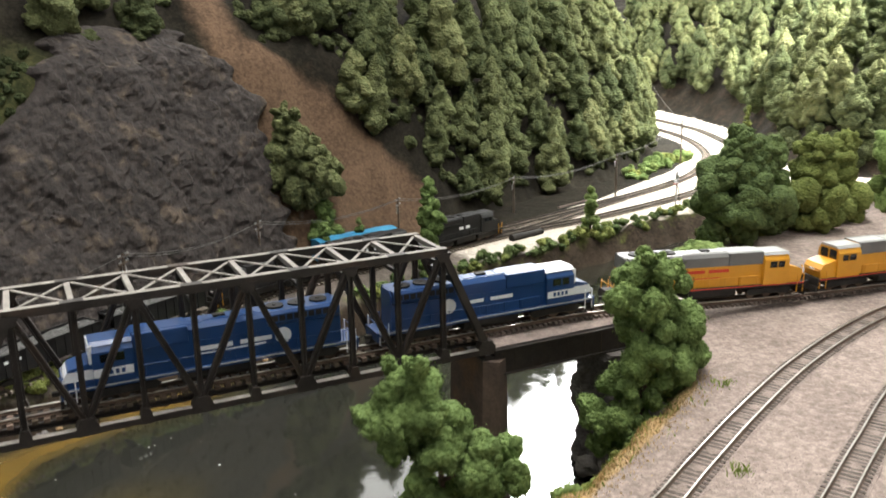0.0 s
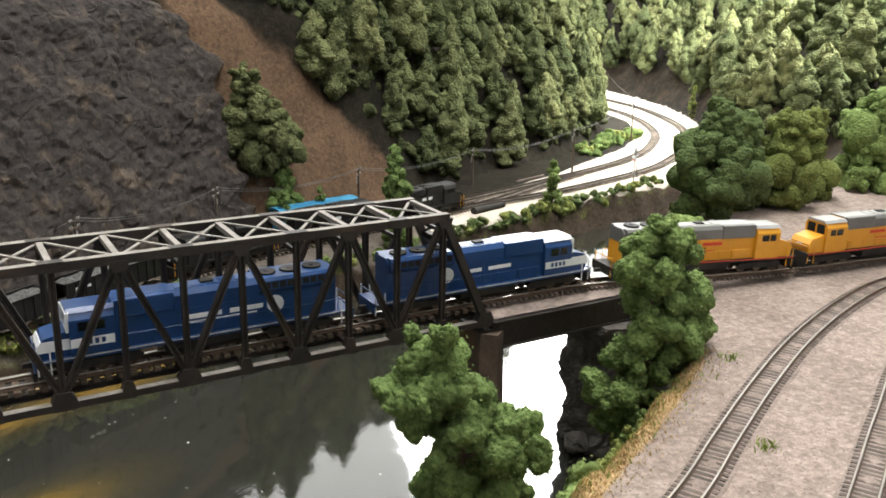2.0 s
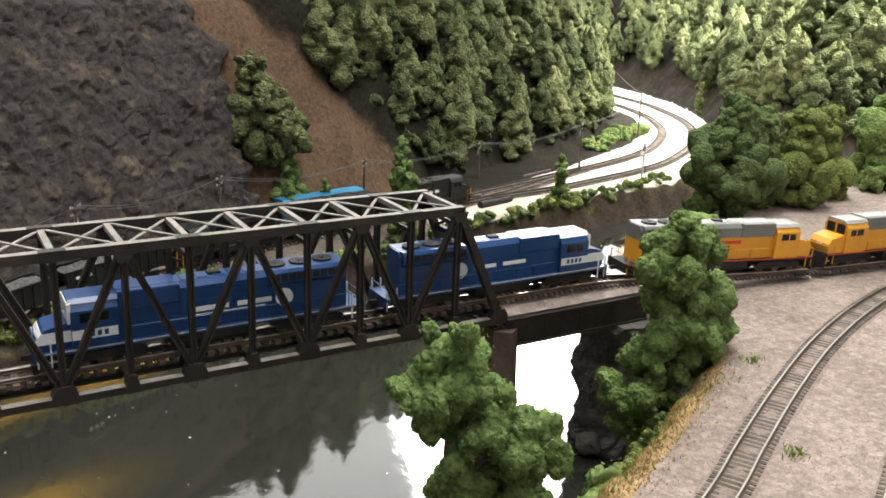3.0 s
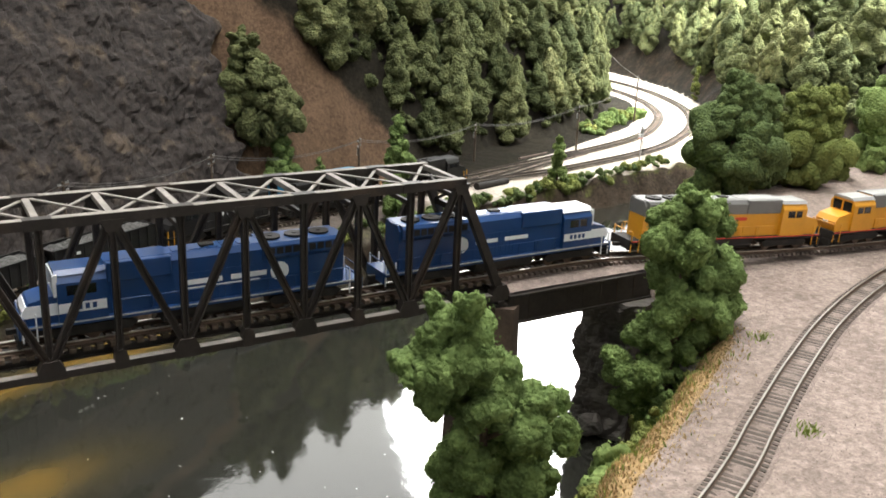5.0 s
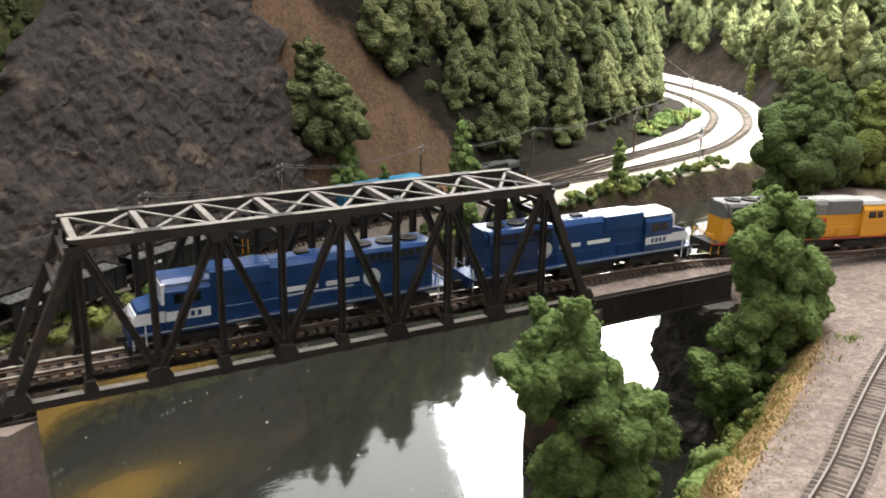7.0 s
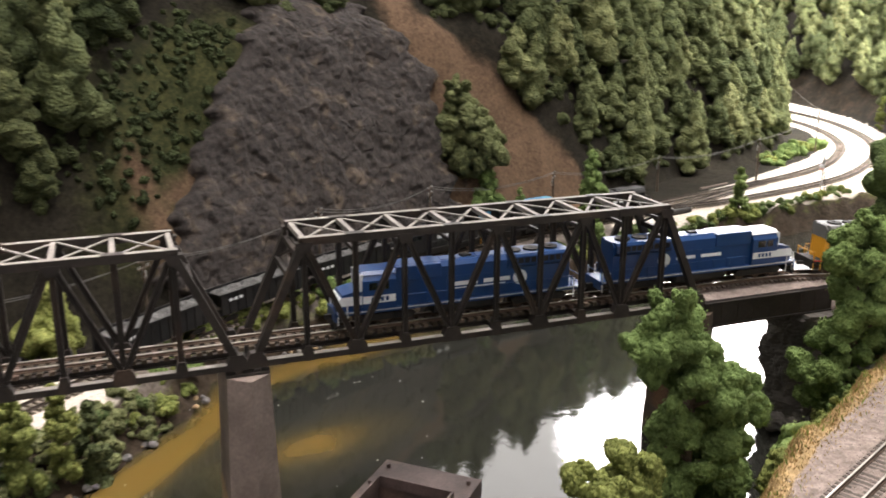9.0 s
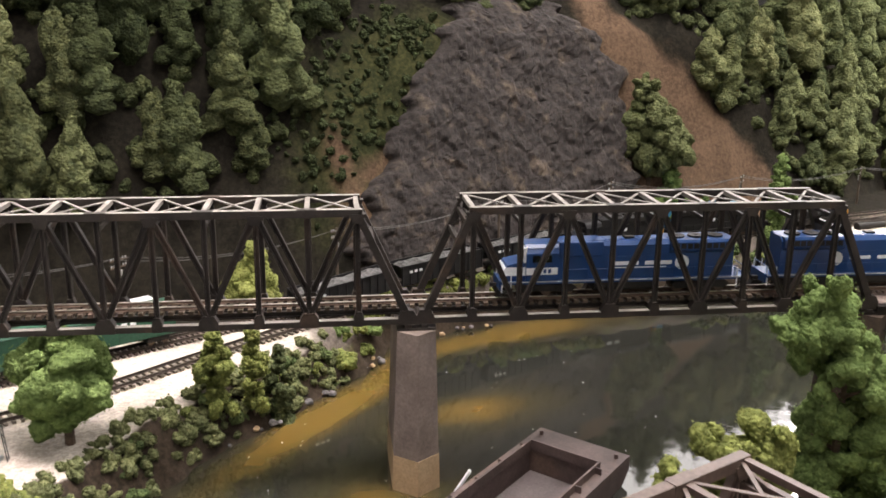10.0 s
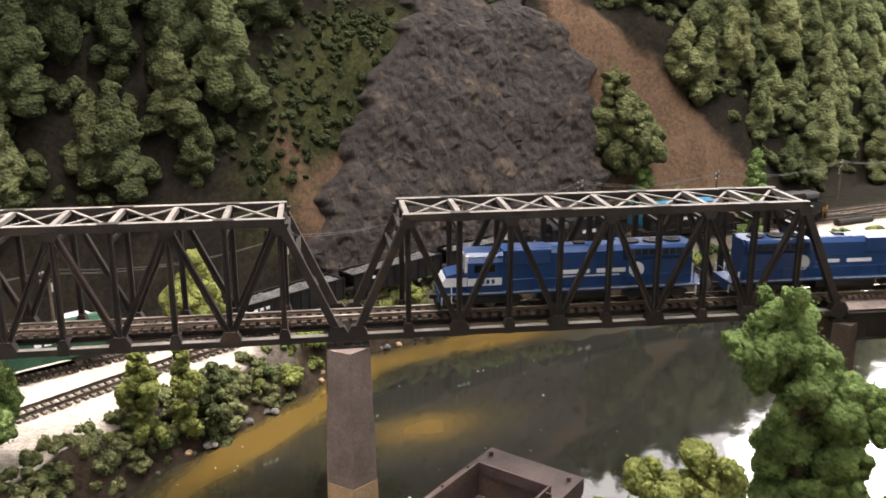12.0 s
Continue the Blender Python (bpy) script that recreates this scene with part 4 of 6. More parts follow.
def spire(V, F, foot, lean, h, r, nu, nv, seed):
    """A drooping column of foam from foot upwards: lumps on lumps, narrowing to a blunt tip."""
    rg = random.Random(seed)
    off = Vector((seed * 7.3, seed * 3.1, 0))
    ph, tiers, base = rg.uniform(0, 6.28), rg.uniform(3.0, 5.0), len(V)
    for j in range(nv + 1):
        t = j / nv
        prof = (1 - t ** 3) ** 0.6 * (0.2 + 0.8 * math.sin(min(1, t * 3.2) * 1.5708)) * (1.16 - 0.6 * t)
        for i in range(nu):
            a = 6.2832 * (i + 0.5 * (j % 2)) / nu
            wave = 0.86 + 0.16 * math.sin(tiers * 6.28 * t + ph + 2.2 * math.sin(a + ph))
            c, s_ = math.cos(a), math.sin(a)
            wide = prof * wave
            q = Vector((r * wide * c + lean[0] * t * t, r * wide * s_ + lean[1] * t * t, h * t)) + off
            big, mid = cell(Vector((q.x, q.y, q.z * 0.85)), 1.45), cell(q, 0.58)
            k = r * wide * (0.24 + 0.66 * big + 0.1 * noise.noise(q * 0.6)) + 0.34 * mid * min(1, 2 * prof) + rg.gauss(0, 0.05)
            V.append((foot[0] + lean[0] * t * t + k * c, foot[1] + lean[1] * t * t + k * s_, foot[2] + h * t + 0.4 * (big - 0.6) + 0.2 * (mid - 0.5) + rg.gauss(0, 0.03)))
    for j in range(nv):
        for i in range(nu):
            k, n_ = base + j * nu, (i + 1) % nu
            F.append((k + i, k + n_, k + nu + n_, k + nu + i))
    F.append(tuple(base + nv * nu + i for i in range(nu)))


def spire_crown(h, r, seed, material):
    """One tall spire with shorter ones leaning out round it, and a fuzz of small flakes."""
    rg = random.Random(seed)
    V, F = [], []
    spire(V, F, (0, 0, 0), (rg.uniform(-0.6, 0.6), rg.uniform(-0.6, 0.6)), h, r * 0.86, 26, 40, seed)
    for k in range(8):
        a = k * 2.4 + rg.uniform(-0.5, 0.5)
        z0 = h * (0.02 + 0.075 * k) * rg.uniform(0.8, 1.2)
        out = r * (1 - 0.6 * z0 / h)
        d, hh = out * rg.uniform(0.5, 0.8), h * rg.uniform(0.24, 0.42)
        spire(V, F, (d * math.cos(a), d * math.sin(a), z0 - 0.2), (-out * 0.2 * math.cos(a), -out * 0.2 * math.sin(a)), hh, out * rg.uniform(0.40, 0.56), 12, int(hh * 3.0), seed * 11 + k)
    for k in range(560):
        v = Vector(V[rg.randrange(len(V))])
        n = len(V)
        for _ in range(3):
            V.append(v + Vector((rg.gauss(0, 0.075), rg.gauss(0, 0.075), rg.gauss(0.03, 0.075))))
        F.append((n, n + 1, n + 2))
    me = bpy.data.meshes.new("crown")
    me.from_pydata([(x * U, y * U, z * U) for x, y, z in V], [], F)
    me.polygons.foreach_set("use_smooth", [True] * len(F))
    me.materials.append(material)
    return me


FOREST = []
for i in range(12):
    h, r = (9.6, 10.6, 8.6, 11.0, 9.2, 10.2, 8.0, 9.0)[i % 8], (2.3, 2.5, 2.4, 2.3, 2.6, 2.2, 2.4, 2.6)[i % 8]
    FOREST.append((spire_crown(h, r, 40 + i, M["forest_shaded" if i > 7 else "forest"]), trunk_mesh(h * 0.7, 0.18, i, 2)))

rng = random.Random(7)
first = {}


def plant(x, y, s=1.0, kind=None, sink=0.4, label="dense dark green hillside tree of foam clumps"):
    # with kind given, three trees in four take the shade-darkened crowns
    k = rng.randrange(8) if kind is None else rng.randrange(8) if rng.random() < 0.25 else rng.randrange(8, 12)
    m = Matrix.Translation((x, y, ground_z(x, y) - sink)) @ Matrix.Rotation(rng.uniform(0, 6.28), 4, "Z") @ Matrix.Rotation(rng.uniform(-0.08, 0.08), 4, "X") @ Matrix.Diagonal((s * 1.15, s * 1.15, s * rng.uniform(0.95, 1.2), 1))
    if k not in first:
        first[k] = tree("tree", label, "tree", m, *FOREST[k], group="hillside forest trees")
    else:
        copy_at(first[k], m)


def forest(inside, step, x0, x1, y0, y1, s0, s1, kind=None):
    """Trees on a jittered grid wherever inside(x, y) holds."""
    y = y0
    row = 0
    while y < y1:
        x = x0 + (row % 2) * step * 0.5
        while x < x1:
            px, py = x + rng.uniform(-0.33, 0.33) * step, y + rng.uniform(-0.33, 0.33) * step
            if inside(px, py):
                plant(px, py, rng.uniform(s0, s1), kind)
            x += step
        y += step * 0.82
        row += 1


def foot_d(x, y, line):
    """side_of() for one point."""
    best, sign = 1e9, 1.0
    for (ax, ay), (bx, by) in zip(line, line[1:]):
        dx, dy = bx - ax, by - ay
        t = min(1.0, max(0.0, ((x - ax) * dx + (y - ay) * dy) / (dx * dx + dy * dy)))
        d = math.hypot(x - ax - t * dx, y - ay - t * dy)
        if d < best - 1e-9:
            best, sign = d, 1.0 if dx * (y - ay) - dy * (x - ax) >= 0 else -1.0
    return best * sign


LOW = 3.7     # bare dark earth below the wood, behind the siding


def left_wood(x, y):
    d = foot_d(x, y, FOOT)
    if x > 8 or not (LOW < d < 14):
        return False
    bare = -4.5 + 0.8 * (d - 2)       # grassy slope beside the cliff
    return x < bare - 3.5


def mid_wood(x, y):
    d = foot_d(x, y, FOOT)
    if not (0.7 < d < (12.5 if x < 47 else 11.0)):
        return False
    z = -6.9 + 2.2 * min(d, 9) + 1.1 * max(0, d - 9)
    return x > float(np.interp(z, (-6, -3, 1, 6, 11, 14, 20), (56, 52, 45, 40, 36.5, 33, 31)))


def far_wood(x, y):
    return (2.4 if y > 78 else 1.3) < foot_d(x, y, FAR_FOOT) < 24 and x < 185 and y < 175


def crest(x, y):
    d = foot_d(x, y, FOOT)
    return 10.5 < d < 15 and 8 <= x < 34 and not (21 < x + 0.35 * (y - 49) < 28.5)


# dimmer left hill: its weak light is painted into most crowns
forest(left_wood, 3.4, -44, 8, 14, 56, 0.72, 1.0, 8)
forest(mid_wood, 3.4, 30, 122, 45, 140, 0.68, 1.08)
forest(far_wood, 5.4, 110, 186, 40, 176, 0.78, 1.2)
forest(crest, 3.8, 4, 36, 44, 66, 0.75, 1.0)

# single trees that stand out
leafy = M["leaf"]


def grand_tree(x, y, z, h, blobs, label, material=leafy, sub=3, flakes=330, size=0.22, seed=1, trunk_r=0.3, lean=0.0, group=""):
    crown = clump_mesh("crown", blobs, material, sub, flakes, size, seed, 0.26, 13, 1.0, 3, sub - 1, (0.34, 0.6), 0.04)
    return tree("tree", label, "tree", Matrix.Translation((x, y, z)), crown, trunk_mesh(h * 0.82, trunk_r, seed, 7, lean), group)


def near_tree(x, y, z, h, prof, seed, label, mt="leaf", flakes=620, size=0.1, turn=0.0):
    """prof: (height share, sideways offset along x, reach) from the foot up."""
    r_ = random.Random(seed)
    out = []
    for t, dx, reach in prof:
        for k in range(7):
            a = k * 2.4 + r_.uniform(-0.6, 0.6)
            d = reach * r_.uniform(0.3, 0.86)
            s = reach * r_.uniform(0.25, 0.44)
            out.append((dx * math.cos(turn) + math.cos(a) * d, dx * math.sin(turn) + math.sin(a) * d * 0.9, t * h + r_.uniform(-0.06, 0.06) * h, s))
    return grand_tree(x, y, z, h, out, label, M[mt], sub=4, flakes=flakes, size=size, seed=seed)


near_tree(18.4, -11.0, -8.2, 13.2, [(0.2, 0.3, 1.9), (0.3, 0.4, 2.1), (0.4, 0.5, 2.2), (0.5, 0.6, 2.2), (0.56, 2.0, 1.9), (0.62, 0.2, 2.1), (0.70, -0.7, 1.85), (0.78, -1.4, 1.8), (0.86, -1.6, 1.65), (0.93, -1.5, 1.2)], 11,
          "tall lumpy bright green tree leaning over the river")
near_tree(32.6, -6.2, -5.4, 11.6, [(0.05, -1.0, 1.2), (0.13, -2.0, 1.4), (0.22, -2.2, 1.6), (0.25, -0.3, 1.7), (0.34, -0.2, 1.9), (0.43, 0.6, 2.0), (0.5, 2.4, 1.8), (0.56, 0.2, 1.8), (0.6, 2.4, 1.7), (0.68, 0.6, 1.8), (0.76, -0.5, 1.7), (0.84, -0.3, 1.6), (0.88, 1.0, 1.3), (0.95, 0.1, 1.1)], 12,
          "tall lumpy green tree growing from the plateau bank")
for i, (x, y, h, r, n, seed, lbl, mt) in enumerate((
        (57.0, 13.0, 9.8, 3.8, 26, 21, "broad dark green tree beside the main track", "leaf_mid"),
        (61.5, 14.5, 8.6, 3.4, 24, 22, "rounded green tree beside the main track", "leaf_mid"),
        (65.5, 13.0, 8.6, 3.3, 24, 23, "broad yellow green tree beside the main track", "leaf_light"),
        (71.5, 15.5, 8.0, 3.2, 22, 24, "yellow green tree on the turf verge", "leaf_light"),
        (80.0, 15.0, 9.5, 4.0, 24, 25, "large green tree at the edge of the turf", "leaf"),
        (92.0, 16.0, 10.0, 4.2, 24, 26, "large green tree at the edge of the turf", "leaf"))):
    bl = tall_blobs(h, r, int(n * 1.7), seed, 0.1, 0.74, (0.22, 0.36))
    grand_tree(x, y, ground_z(x, y) - 0.2, h, bl, lbl, M[mt], 3, 170, 0.15, seed, 0.3, group="trees by the main track")


def small_tree(x, y, h, r, n, seed, label, mt="leaf", z=None, group="bank trees", flakes=130, size=0.13):
    bl = tall_blobs(h, r, int(n * 1.5), seed, 0.12, 0.66, (0.25, 0.42))
    return grand_tree(x, y, (ground_z(x, y) if z is None else z) - 0.15, h, bl, label, M[mt], 3, flakes, size, seed, 0.1, group=group)


small_tree(62.5, 41.2, 5.4, 1.35, 12, 31, "slim green tree on the yard bank")
small_tree(39.6, 35.6, 9.4, 1.9, 20, 32, "bright green tree standing behind the truss", "leaf")
small_tree(30.6, 40.9, 5.0, 1.2, 10, 33, "small green tree by the yard")
small_tree(34.6, 41.9, 5.0, 1.2, 9, 34, "small olive tree by the yard")
near_tree(29.4, 44.6, -2.2, 12.0, [(0.16, 0.2, 1.7), (0.26, 0.9, 2.9), (0.36, 1.1, 3.6), (0.44, -0.4, 3.4), (0.53, 0.2, 3.0), (0.62, -0.3, 2.6), (0.72, -0.6, 2.1), (0.82, -0.8, 1.6), (0.91, -0.9, 1.1)], 35,
          "dark green tree growing against the cliff", "forest", 260, 0.13)
near_tree(11.9, -16.4, -10.8, 12.0, [(0.3, 0, 1.2), (0.45, 0, 1.4), (0.6, -0.4, 1.5), (0.74, -0.4, 1.5), (0.86, 0.2, 1.3), (0.93, 0.0, 1.1), (0.9, -1.5, 1.1), (0.94, -2.6, 1.15), (0.8, -2.9, 1.0), (0.9, -5.5, 0.95), (0.8, -4.6, 0.9)], 13,
          "light green bushy tree on the bank by the brown bridge", "leaf_light", 420, 0.1, 0.5)
small_tree(31.6, 43.6, 4.6, 1.9, 14, 36, "dark green shrub below the cliff tree", z=-4.5)
near_tree(-18.8, 0.3, ground_z(-18.8, 0.3) - 0.15, 6.6, [(0.3, 0.1, 1.5), (0.4, -0.1, 2.2), (0.52, 0.1, 2.6), (0.64, -0.1, 2.5), (0.76, 0.0, 2.1), (0.87, -0.1, 1.5), (0.95, 0.0, 0.9)], 37,
          "round green tree on the near bank by the yard", "leaf", 420, 0.12)
small_tree(-11.7, 6.2, 6.0, 1.5, 16, 38, "upright light green tree under the truss", "leaf_light", flakes=130)
small_tree(-9.6, 7.6, 6.2, 1.3, 14, 39, "upright light green tree under the truss", "leaf_light", flakes=130)
small_tree(-8.0, 8.8, 6.0, 1.2, 14, 46, "upright dark green tree under the truss", "forest", flakes=130)
small_tree(-10.3, 21.0, 5.6, 2.3, 22, 40, "light green tree behind the siding", "leaf_light", flakes=130)
small_tree(129.5, 86.0, 7.0, 1.1, 11, 41, "slim light green tree at the foot of the far hill", "leaf_light")

BUSH = []
for i in range(6):
    r_ = random.Random(90 + i)
    bl = [(r_.uniform(-0.9, 0.9), r_.uniform(-0.6, 0.6), r_.uniform(0.05, 0.75), r_.uniform(0.22, 0.44)) for _ in range(6)]
    BUSH.append({k: clump_mesh("foliage", bl, M[k], 3, 80, 0.13, 60 + i, 0.38, 10, 1.0, 0, 2, (0.4, 0.6), 0.09) for k in ("leaf", "leaf_light", "leaf_mid")})
bush_first = {}


def bush(x, y, s, mt="leaf", z=None, label=None):
    k = rng.randrange(6)
    m = Matrix.Translation((x, y, (ground_z(x, y) if z is None else z) - 0.12)) @ Matrix.Rotation(rng.uniform(0, 6.28), 4, "Z") @ Matrix.Diagonal((s, s, s * rng.uniform(0.85, 1.15), 1))
    key = (k, mt)
    if key not in bush_first:
        root = thing("bush", label or {"leaf": "low dark green bush on the river bank", "leaf_light": "low light green bush on the river bank", "leaf_mid": "low olive green bush on the yard bank"}[mt], "bush", m, "bank bushes")
        o = new("foliage", BUSH[k][mt])
        o.parent = root
        bush_first[key] = root
    else:
        copy_at(bush_first[key], m)


def along(line, a, b, step):
    pts = spline([(x, y, 0) for x, y in line], step)
    return [p for p in pts if a <= p.x <= b]


for p in along(SHORE, -26, 33, 1.5):
    for k in range(2):
        if rng.random() < (0.6 if p.x < -12 else 0.9):
            d = rng.uniform(1.5, 3.1)
            if p.x < -4:
                d = rng.uniform(0.5, 2.1)
            q = (p.x - d * 0.55 + rng.uniform(-0.5, 0.5), p.y + d * 0.8)
            if 22 < p.x < 32:
                continue
            near_bank = -18 < p.x < -4
            bush(*q, rng.uniform(0.5, 0.9) if near_bank else rng.uniform(0.7, 1.3), "leaf_light" if (rng.random() < (0.2 if near_bank else 0.65) and p.x < 30) else "leaf_mid" if near_bank or p.x > 40 else "leaf")
for p in along(EDGE, 14, 37, 2.0):
    for k in range(1):
        bush(p.x - rng.uniform(0.3, 1.1), p.y + rng.uniform(0.2, 0.8), rng.uniform(0.45, 0.8), "leaf_light" if rng.random() < 0.8 else "leaf")
for p in along(SHORE, 33, 84, 0.85):     # a hedge along the yard's edge above the far bank
    d = rng.uniform(1.5, 2.6)
    bush(p.x - d * 0.3 + rng.uniform(-0.3, 0.3), p.y + d * 0.95, rng.uniform(0.75, 1.2), "leaf_light" if rng.random() < 0.35 else "leaf_mid")
SCRUB = along(SHORE, -19, -3, 0.35)


def scrub(name, label, material, places, flakes, seed):
    """Low scrub, too matted to tell one bush from the next."""
    zs = land(np.array([a for a, _, _ in places]), np.array([b for _, b, _ in places])).tolist()
    me = clump_mesh(name, [(a, b, z + 0.3 * s, s) for (a, b, s), z in zip(places, zs)], material, 3, flakes, 0.12, seed, 0.4, 9, 0.9, 0, 2, (0.3, 0.5), 0.09)
    return tagged(new(name, me), label, "scrub", kind="stuff")


spots = []
for i in range(300):     # on the bank between yard and water
    p = SCRUB[rng.randrange(len(SCRUB))]
    d = rng.uniform(0.4, 2.7)
    spots.append((p.x - d * 0.75 + rng.uniform(-0.3, 0.3), p.y + d * 0.66 + rng.uniform(-0.3, 0.3), rng.uniform(0.15, 0.36)))
scrub("bank_scrub", "olive green scrub matted on the yard bank", M["forest"], spots, 110, 21)
spots = []
for i in range(240):     # on the grassy slope beside the cliff
    t = rng.random()
    spots.append((-7 + 13 * t + rng.uniform(-4.5, 2.2), 30.5 + 12.5 * t + rng.uniform(-1, 1), rng.uniform(0.15, 0.38)))
scrub("slope_scrub", "olive scrub on the grassy slope beside the cliff", M["forest_shaded"], spots, 110, 22)
for i in range(20):
    bush(rng.uniform(-27, -19.3), rng.uniform(-9, -3.4), rng.uniform(0.8, 1.3), "leaf_light")
for p in along(EDGE, 15, 35, 0.75):     # green growth down the plateau bank
    for k in range(2):
        d = rng.uniform(0.55, 1.1) if k else rng.uniform(1.1, 2.0)
        bush(p.x - d * 0.5, p.y + d * 0.85, rng.uniform(0.5, 0.8) if k else rng.uniform(0.9, 1.4), "leaf_light" if rng.random() < 0.7 else "leaf")
for i in range(22):
    x = rng.uniform(45, 85)
    bush(x, float(np.interp(x, [a for a, _ in EDGE[9:]], [b for _, b in EDGE[9:]])) - rng.uniform(-0.5, 3.5), rng.uniform(0.7, 1.5), "leaf_light" if rng.random() < 0.5 else "leaf")
for i in range(16):
    u_ = rng.random()
    bush(85 + 19 * u_, 64.5 + 11 * u_ + rng.uniform(-1.2, 0.8), rng.uniform(1.0, 1.7), "leaf_light" if rng.random() < 0.4 else "leaf")



def undergrowth():
    """Low foliage that carpets the wooded slopes between the trees."""
    r_ = random.Random(77)
    out = []
    while len(out) < 640:
        x, y = r_.uniform(-45, 130), r_.uniform(14, 110)
        if left_wood(x + 1.0, y) or mid_wood(x, y) or crest(x, y):
            s = r_.uniform(0.35, 0.75)
            out.append((x, y, ground_z(x, y) + 0.25 * s, s))
        elif 1.5 < foot_d(x, y, FAR_FOOT) < 22 and r_.random() < 0.8:
            s = r_.uniform(0.7, 1.3)
            out.append((x, y, ground_z(x, y) + 0.25 * s, s))
    # dim gaps between the trees are painted with the shade-darkened foliage
    me = clump_mesh("undergrowth", out, M["forest_shaded"], 3, 90, 0.15, 5, 0.4, 9, 1.0, 0, 2, (0.3, 0.5), 0.09)
    tagged(new("undergrowth", me), "green undergrowth carpeting the wooded slopes, darkened as if in shade", "undergrowth", kind="stuff")


undergrowth()


def blades(name, label, count, place, lo, hi, material, seed):
    """Short grass blades, each a bent sliver; place(r) gives the foot."""
    r_ = random.Random(seed)
    V, F = [], []
    feet = [place(r_) for _ in range(count)]
    zs = land(np.array([f[0] for f in feet]), np.array([f[1] for f in feet])) - 0.03
    for (x, y), z in zip(feet, zs.tolist()):
        h, w = r_.uniform(lo, hi), r_.uniform(0.02, 0.045)
        a, b = r_.uniform(0, 6.28), r_.uniform(0, 6.28)
        lean = r_.uniform(0.1, 0.7) * h
        dx, dy, k = math.cos(a) * w, math.sin(a) * w, len(V)
        lx, ly = math.cos(b) * lean, math.sin(b) * lean
        V += [(x - dx, y - dy, z), (x + dx, y + dy, z), (x + lx * 0.4 + dx * 0.7, y + ly * 0.4 + dy * 0.7, z + h * 0.6), (x + lx, y + ly, z + h)]
        F += [(k, k + 1, k + 2), (k, k + 2, k + 3)]
    me = bpy.data.meshes.new(name)
    me.from_pydata([(x * U, y * U, z * U) for x, y, z in V], [], F)
    me.materials.append(material)
    return tagged(new(name, me), label, "grass", kind="stuff")


RIM = [p for p in spline([(x, y, 0) for x, y in EDGE[1:8]], 0.2)]


def beside_rim(a, b):
    def place(r_):
        i = r_.randrange(1, len(RIM))
        d = (RIM[i] - RIM[i - 1]).normalized()
        k = r_.gauss((a + b) / 2, (b - a) / 2)
        return RIM[i].x + d.y * k + r_.uniform(-0.1, 0.1), RIM[i].y - d.x * k + r_.uniform(-0.1, 0.1)
    return place


def tufts(spots, spread):
    def place(r_):
        x, y = spots[r_.randrange(len(spots))]
        return x + r_.gauss(0, spread), y + r_.gauss(0, spread)
    return place


blades("dry_grass", "tan dry grass along the plateau edge", 15000, beside_rim(-0.7, 0.7), 0.05, 0.2, M["straw"], 3)
blades("green_grass", "bright green grass on the bank below the plateau", 11000, beside_rim(-2.6, -0.6), 0.1, 0.38, M["grass"], 4)
blades("grass_tufts", "small green grass tufts in the gravel", 260, tufts([(47.5, -14.2), (30.2, -15.6), (45.8, -15.2), (36.0, -8.5)], 0.3), 0.15, 0.4, M["grass"], 5)

# ------------------------------------------------------------------ trains


